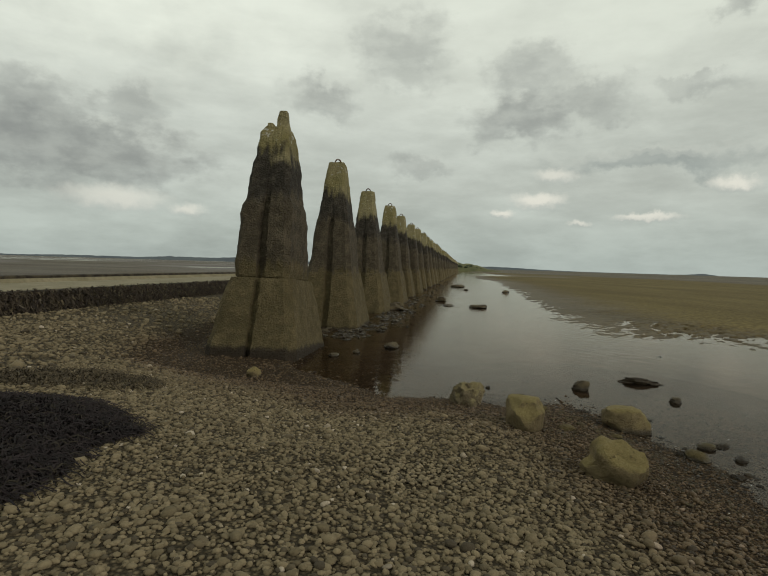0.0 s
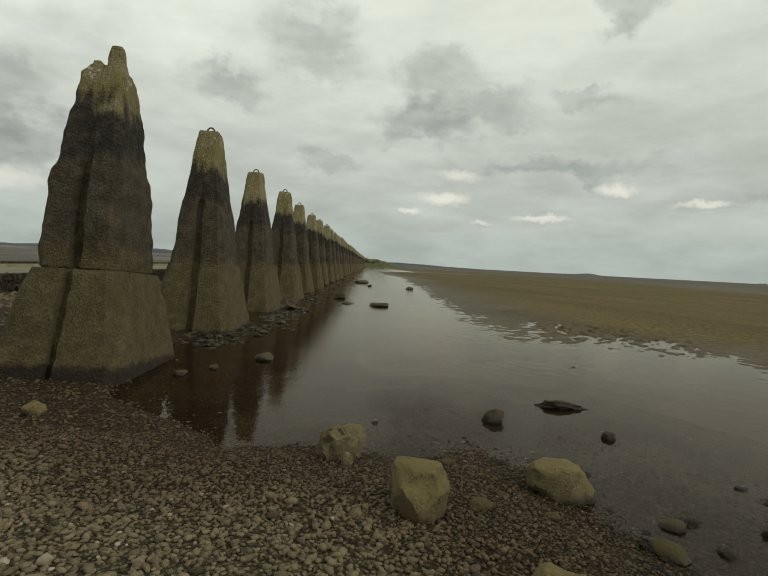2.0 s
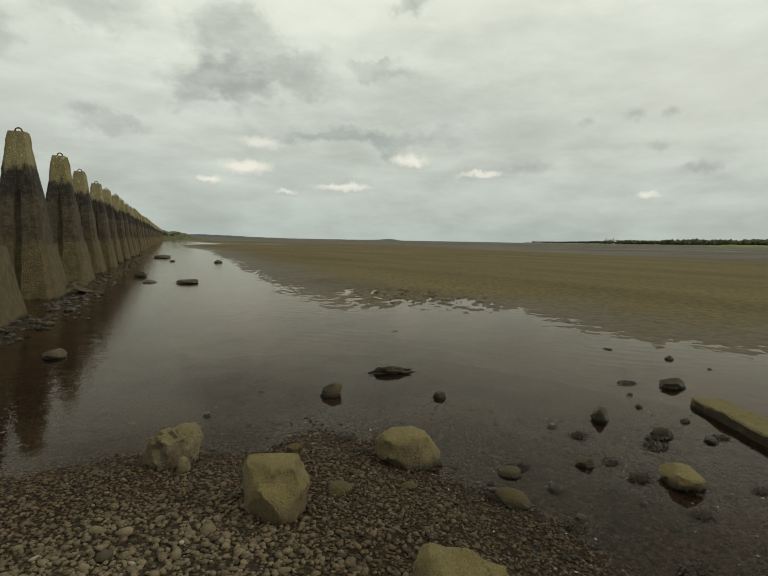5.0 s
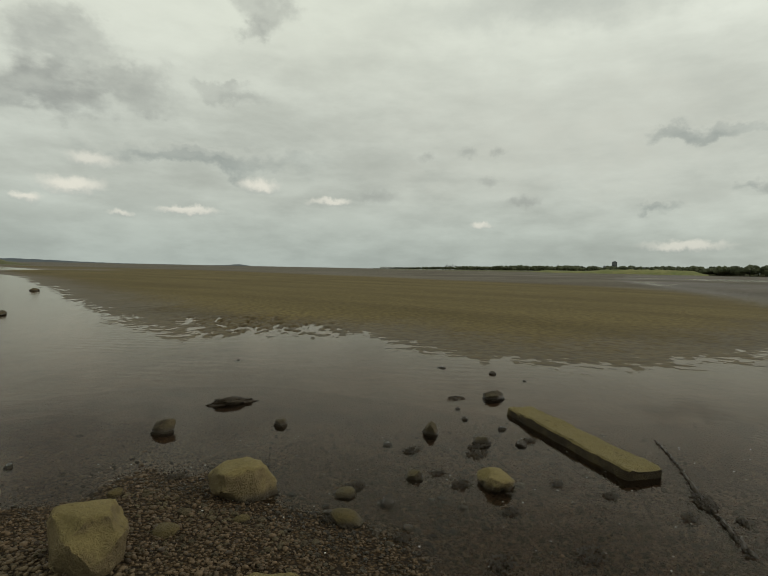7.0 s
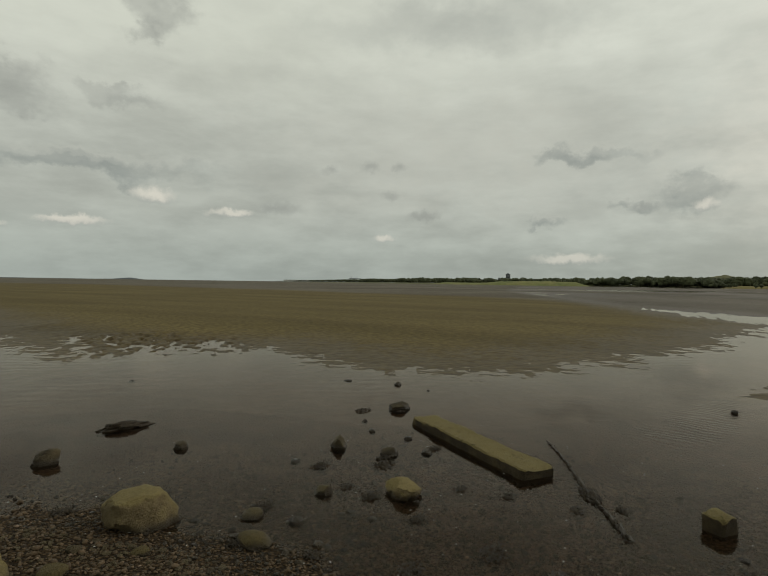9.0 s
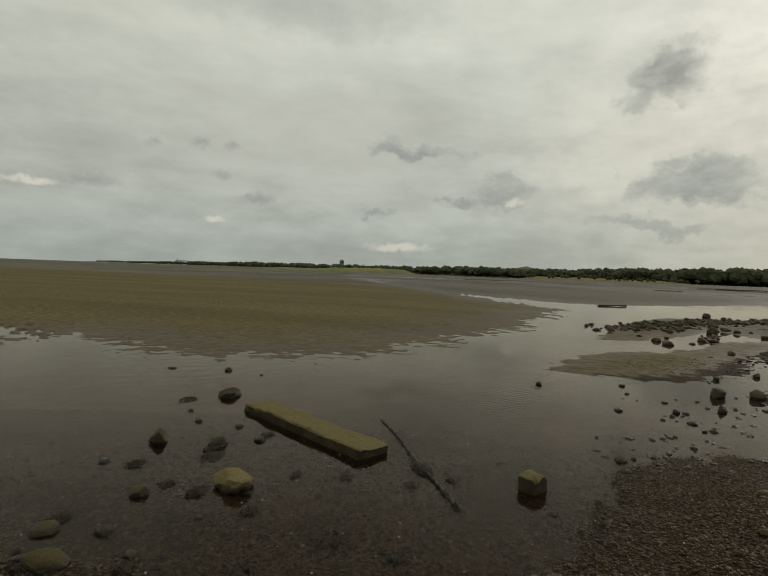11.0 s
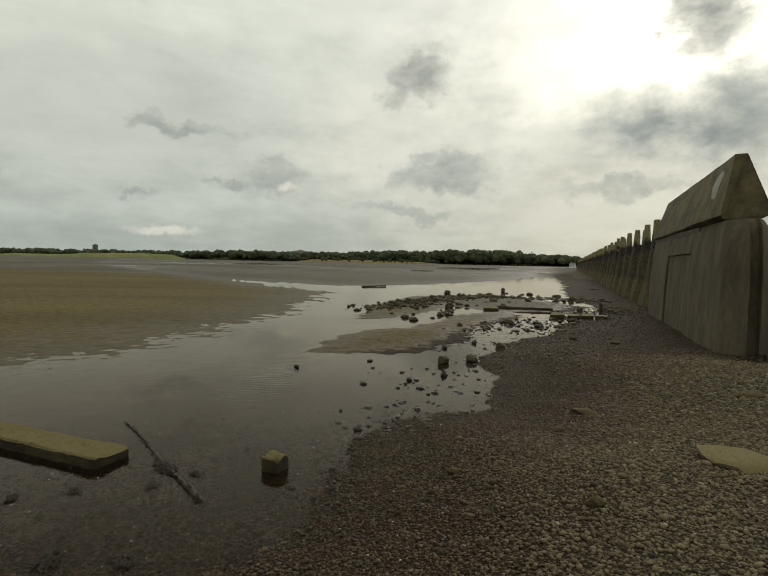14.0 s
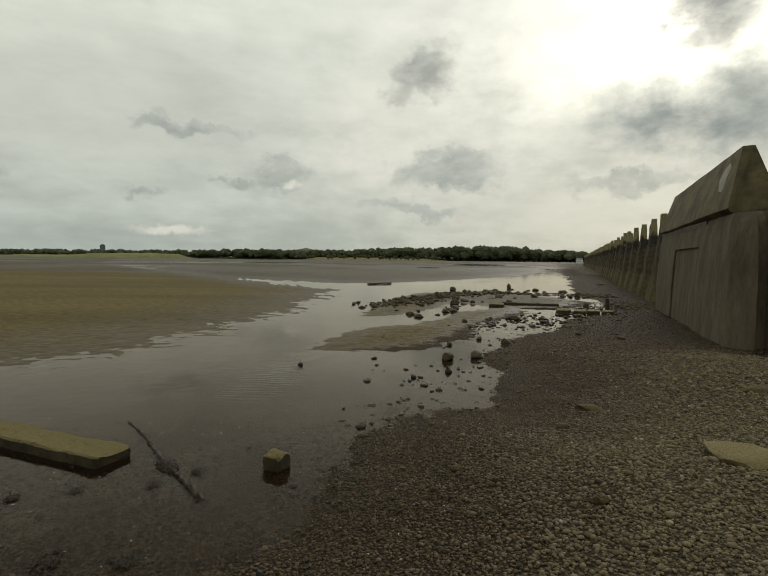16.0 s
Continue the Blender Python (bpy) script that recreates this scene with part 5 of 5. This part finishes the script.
ridge("wooded_hill", "distant rounded wooded hill", [(-6.5, 2), (-4.5, 22), (-3.2, 29), (-1.8, 22), (-.2, 4)], 1250, SCRUB, 200, "hill", 9)
ridge("island_rise", "green scrubby rise of the island at the pylons' end", [(73.5, .3), (75.3, 1.6), (76.2, 3.4), (77.4, 4.4), (79, 4.8), (83, 4.6), (87, 3), (91, .5)], 285, SCRUB, 40, "island", 10, .3)


TILTS = np.random.RandomState(1).normal(size=(997, 3))
TILTS /= np.linalg.norm(TILTS, axis=1)[:, None]


bm = bmesh.new()
bmesh.ops.create_cube(bm, size=2.0)
bmesh.ops.subdivide_edges(bm, edges=bm.edges[:], cuts=1, use_grid_fill=True)
LOBE = np.array([v.co.normalized()[:] for v in bm.verts])
LOBE_FACES = [tuple(v.index for v in q.verts) for q in bm.faces]
bm.free()


def crown_cloud(r, x, y, z, w, h, leaves):
    """Leaf clumps of one far tree, as many small bent quads in an uneven crown."""
    v, f = [], []
    tilts = TILTS
    for _ in range(4):
        n0, rad = len(v), w * r.uniform(.24, .34)
        mid = np.array([x + r.uniform(-.25, .25) * w, y + r.uniform(-.25, .25) * w, z + r.uniform(.35, .68) * h])
        v += list(mid + LOBE * (rad, rad, rad * .85 * h / w) * (1 + .12 * r.normal(size=(26, 1))))
        f += [tuple(i + n0 for i in q) for q in LOBE_FACES]
    lobes = [(r.uniform(-.3, .3) * w, r.uniform(-.3, .3) * w, r.uniform(.35, .7) * h, r.uniform(.22, .33)) for _ in range(5)]
    for _ in range(leaves):
        lx, ly, lz, ls = lobes[r.randint(len(lobes))]
        p = tilts[r.randint(997)] * r.uniform(.55, 1.05)
        c = np.array([x + lx + p[0] * ls * w, y + ly + p[1] * ls * w, z + max(lz + p[2] * ls * h * .8, .08 * h)])
        a, b = tilts[r.randint(997)] * .06 * w, tilts[r.randint(997)] * .05 * w
        n0 = len(v)
        v += [c - a, c - b * .8, c + a * .9, c + b]
        f.append((n0, n0 + 1, n0 + 2, n0 + 3))
    return v, f


def woods(name, label, spans, reach, spread, count, seed, leaves=34):
    r = np.random.RandomState(seed)
    spans = [(a + (FAR_TURN if reach > 900 else 0), h) for a, h in spans]
    verts, faces, tv, tf = [], [], [], []
    for _ in range(count):
        az = r.uniform(spans[0][0], spans[-1][0])
        top = between(spans, az)[1]
        if top < 0.5:
            continue
        d = reach + r.uniform(0, spread)
        h = top * r.uniform(.62, 1.08)
        x, y, w = d * math.cos(radians(az)), d * math.sin(radians(az)), h * r.uniform(.7, 1.05)
        v, f = crown_cloud(r, x, y, 1.0, w, h, leaves)
        faces += [tuple(i + len(verts) for i in q) for q in f]
        verts += v
        k0, t_ = len(tv), .025 * h
        tv += [(x - t_, y - t_, 0), (x + t_, y - t_, 0), (x, y + t_, 0), (x - t_ * .4, y - t_ * .4, h * .6), (x + t_ * .4, y - t_ * .4, h * .6), (x, y + t_ * .4, h * .6)]
        tf += [(k0, k0 + 1, k0 + 4, k0 + 3), (k0 + 1, k0 + 2, k0 + 5, k0 + 4), (k0 + 2, k0, k0 + 3, k0 + 5)]
    ob = thing(name, label, "woods", kind="stuff")
    part("crowns", mesh_from("crowns", np.array(verts), faces, LEAF, False), LEAF, ob)
    part("trunks", mesh_from("trunks", tv, tf, TRUNK, False), TRUNK, ob)


woods("far_woods", "dark broadleaf woods along the far shore", [(-62, 24), (-50, 24), (-36, 14), (-34, 14), (-32.5, 20), (-27.5, 27), (-24, 30), (-20, 28), (-14, 27), (-9, 21), (-3, 19), (3, 20), (8.4, 15), (8.9, 10)], 990, 70, 1300, 2)
woods("field_trees", "scattered trees before the stubble field", [(-19, 9), (-9, 8), (-2, 9)], 945, 10, 46, 7)
woods("far_trees", "thin line of distant trees behind the field", [(9, 18), (16, 15.5), (24, 14), (31, 10), (38, 4), (41, 1.5)], 1130, 40, 800, 3, 16)
woods("island_trees", "low green bushes on the island at the pylons' end", [(74.6, 1.0), (75.4, 2.6), (76.5, 3.2), (82, 3.0)], 292, 20, 90, 4, 30)


def block(parent, name, sx, sy, sz, x, y, z, mat):
    bm = bmesh.new()
    bmesh.ops.create_cube(bm, size=1.0)
    bmesh.ops.scale(bm, vec=(sx, sy, sz), verts=bm.verts)
    bmesh.ops.bevel(bm, geom=bm.edges[:], offset=.06, segments=1, affect="EDGES")
    bmesh.ops.translate(bm, vec=(x, y, z + sz / 2), verts=bm.verts)
    return part(name, bm, mat, parent, smooth=False)


def flats(az, reach, w, h, storeys, bays, label):
    az += FAR_TURN
    x, y = reach * math.cos(radians(az)), reach * math.sin(radians(az))
    ob = thing("tower_block", label, "building", "far buildings", at=pose(x, y, 0, 0, 0, az + 90))
    block(ob, "wall", w, w * .8, h, 0, 0, 0, WALLGREY)
    block(ob, "roof", w * .5, w * .4, 1.6, 0, 0, h, WALLGREY)
    for s in range(storeys):
        for b in range(bays):
            block(ob, "window", w / bays * .6, .3, h / storeys * .5, -w / 2 + w / bays * (b + .5), w * .4 + .05, h / storeys * (s + .3), GLASS)


flats(16.3, 1180, 9.5, 24, 8, 4, "grey concrete tower block above distant trees")
flats(15.2, 1200, 17, 13, 4, 5, "grey low block of flats among distant trees")
flats(17.2, 1200, 6, 15, 5, 3, "narrow grey tower block among distant trees")
flats(13.6, 1200, 13, 13, 4, 4, "grey low block of flats among distant trees")


def white_house():
    x, y = 930 * math.cos(radians(-32.9)), 930 * math.sin(radians(-32.9))
    ob = thing("house", "small white house at the edge of the far woods", "house", at=pose(x, y, .2, 0, 0, -31.9 + 70))
    block(ob, "wall", 9, 6, 4.4, 0, 0, 0, WALLWHITE)
    bm = bmesh.new()
    vs = [bm.verts.new(p) for p in ((-4.8, -3.4, 4.4), (4.8, -3.4, 4.4), (4.8, 3.4, 4.4), (-4.8, 3.4, 4.4), (-4.8, 0, 7.2), (4.8, 0, 7.2))]
    for q in ((0, 1, 5, 4), (2, 3, 4, 5), (0, 4, 3), (1, 2, 5), (0, 3, 2, 1)):
        bm.faces.new([vs[i] for i in q])
    part("roof", bm, WALLGREY, ob, smooth=False)
    for b in (-2.6, 0, 2.6):
        block(ob, "window", 1.2, .3, 1.4, b, 3.02, 1.4, GLASS)


white_house()


def crane(az, reach, h, label):
    """A far dockside gantry: two legs, a beam and a raised boom."""
    x, y = reach * math.cos(radians(az)), reach * math.sin(radians(az))
    ob = thing("dock_crane", label, "crane", "far cranes", at=pose(x, y, 0, 0, 0, az + 90))
    for s in (-1, 1):
        block(ob, "leg", 1.2, 1.2, h, s * h * .35, 0, 0, WALLGREY)
    block(ob, "girder", h * 1.3, 1.4, 1.4, 0, 0, h * .78, WALLGREY)
    block(ob, "boom", 1.0, 1.0, h * .45, h * .2, 0, h * .8, WALLGREY)


for az, h in ((31.9, 12), (31.3, 12)):
    crane(az, 1250, h, "grey dockside gantry crane far along the shore")
for az, w in ((38.6, 26), (37.2, 34), (36.1, 18)):
    x, y = 1240 * math.cos(radians(az)), 1240 * math.sin(radians(az))
    shed = thing("warehouse", "pale low dockside shed on the far shore", "building", "far sheds", at=pose(x, y, 0, 0, 0, az + 90))
    block(shed, "wall", w, 8, 4.6, 0, 0, 0, WALLWHITE)
    block(shed, "roof", w * 1.02, 8.4, .6, 0, 0, 4.6, WALLGREY)

# white flecks of shell in the shallows
r = np.random.RandomState(21)
xs, ys = r.uniform(2.4, 6.6, 900), r.uniform(-.5, 6.4, 900)
keep = (terrain(xs, ys)[0] < .12) & (np.hypot(xs - .7, ys - 1.7) < 6.3)
xs, ys = xs[keep][:330], ys[keep][:330]
zs = np.maximum(terrain(xs, ys)[0], -.004) + .006
sv, sf = [], []
for x, y, z in zip(xs, ys, zs):
    a, s, n0 = r.uniform(0, 6.3), r.uniform(.003, .011), len(sv)
    sv += [(x + s * math.cos(a), y + s * math.sin(a), z), (x + s * .6 * math.cos(a + 1.7), y + s * .6 * math.sin(a + 1.7), z + s * .3),
           (x + s * math.cos(a + 3.3), y + s * math.sin(a + 3.3), z), (x + s * .7 * math.cos(a + 4.6), y + s * .7 * math.sin(a + 4.6), z + s * .2)]
    sf.append((n0, n0 + 1, n0 + 2, n0 + 3))
tagged(new("shell_fragments", mesh_from("shell_fragments", sv, sf, SHELL)), "small white broken shells scattered in the shallows", "shells", kind="stuff")

# ---------------------------------------------------------------- pebbles, last


def scatter(r, x0, x1, y0, y1, density):
    n = int((x1 - x0) * (y1 - y0) * density)
    x, y = r.uniform(x0, x1, n), r.uniform(y0, y1, n)
    z, gravel, far = terrain(x, y)
    d = signed(x, y, LAND, SHORE)
    keep = (d > -1.6 + r.uniform(-.3, .9, n)) & inside(x, y, LAND + []) | ((d > -2.4 * r.uniform(0, 1, n) ** 1.6) & (d < 0))
    keep &= ~inside(x, y, MAT_RING)
    return x[keep], y[keep]


NEAR = (0.25, 0.8, 2.95, 3.4)          # the stretch of beach that the walk passes nearest
r = np.random.RandomState(9)
vs, fs, base = [], [], 0
for (x0, x1, y0, y1), density, cuts, size in (((-2.4, 4.2, 1.6, 2.7), 1350, 2, .0138), ((-3.2, 4.2, 2.7, 6.6), 1500, 1, .0140), ((1.6, 3.6, -.9, 1.6), 2400, 1, .0108), ((3.6, 6.2, -.9, 1.6), 2600, 1, .0098), ((1.6, 6.2, -2.6, -.9), 2300, 1, .0106), ((-7.5, 3.0, 6.6, 10.0), 330, 1, .023),
                                              ((-8.0, -3.2, 2.5, 6.6), 160, 1, .026), ((3.0, 8.5, -6.0, -2.6), 800, 1, .0142), ((8.5, 12.5, -6.0, -2.6), 240, 1, .021), ((3.0, 12.5, -9.0, -6.0), 200, 1, .023), ((6.2, 12.5, -2.6, .6), 420, 1, .016),
                                              ((-6.0, 1.6, -5.0, 1.6), 240, 1, .022), ((-6.0, -2.4, 1.6, 2.5), 240, 1, .022), ((-7.5, -1.5, 10.0, 17.0), 60, 1, .035), ((8.0, 20.0, -14.0, -9.0), 60, 1, .034), ((12.5, 18.0, -9.0, -3.5), 70, 1, .034)):
    xs, ys = scatter(r, x0, x1, y0, y1, density)
    away = ~((xs > NEAR[0]) & (xs < NEAR[1]) & (ys > NEAR[2]) & (ys < NEAR[3]))
    xs, ys = xs[away], ys[away]
    fine = 0.56 + 0.44 * np.clip((terrain(xs, ys)[0] - 0.02) / 0.16, 0, 1)
    v, f = pebbles(r, xs, ys, size * fine * np.exp(r.normal(0, .34, len(xs))), cuts)
    vs.append(v), fs.append(f + base)
    base += len(v)
gravel_ob = new("gravel", mesh_from("gravel", np.concatenate(vs), np.concatenate(fs), PEBBLES))
gravel_ob.parent = ground
tagged(gravel_ob, "rounded grey-brown pebbles, darker and wet by the water", kind="stuff")
meshes = []
for i in range(12):
    v, f = pebbles(np.random.RandomState(50 + i), np.array([0.3]), np.array([3.4]), np.array([.0144 * (0.75 + .06 * i)]), 2)
    v = v - v.mean(0)
    meshes.append(mesh_from("pebble", v, f, PEBBLES))
one = material("beach_pebble")
n = one[1]
rnd = n.node("ShaderNodeObjectInfo").outputs["Random"]
at = n.node("ShaderNodeTexCoord").outputs["Object"]
c = n.mix(rnd, (0.112, 0.088, 0.049), (0.200, 0.158, 0.093))
c = n.mix(n.ramp(n.math("FRACT", n.math("MULTIPLY", rnd, 7.31)), .80, .97), c, (0.055, 0.043, 0.026))
g = n.noise(at, 60.0, 4, .7)
c = n.mix(n.ramp(g, .35, .7, 0.0, .35), c, n.vec("MULTIPLY", c, (0.5, 0.5, 0.5)))
finish(n, c, .85, g, .35, .01)
for me in meshes:
    me.materials[0] = one[0]
r = np.random.RandomState(77)
xs, ys = r.uniform(NEAR[0], NEAR[1], 420), r.uniform(NEAR[2], NEAR[3], 420)
for i, (x, y, z) in enumerate(zip(xs[:300], ys[:300], terrain(xs, ys)[0])):
    ob = new("pebble", meshes[i % 12])
    ob.parent = ground
    ob.matrix_basis = pose(x, y, z + r.uniform(.004, .016), 0, 0, r.uniform(0, 360))
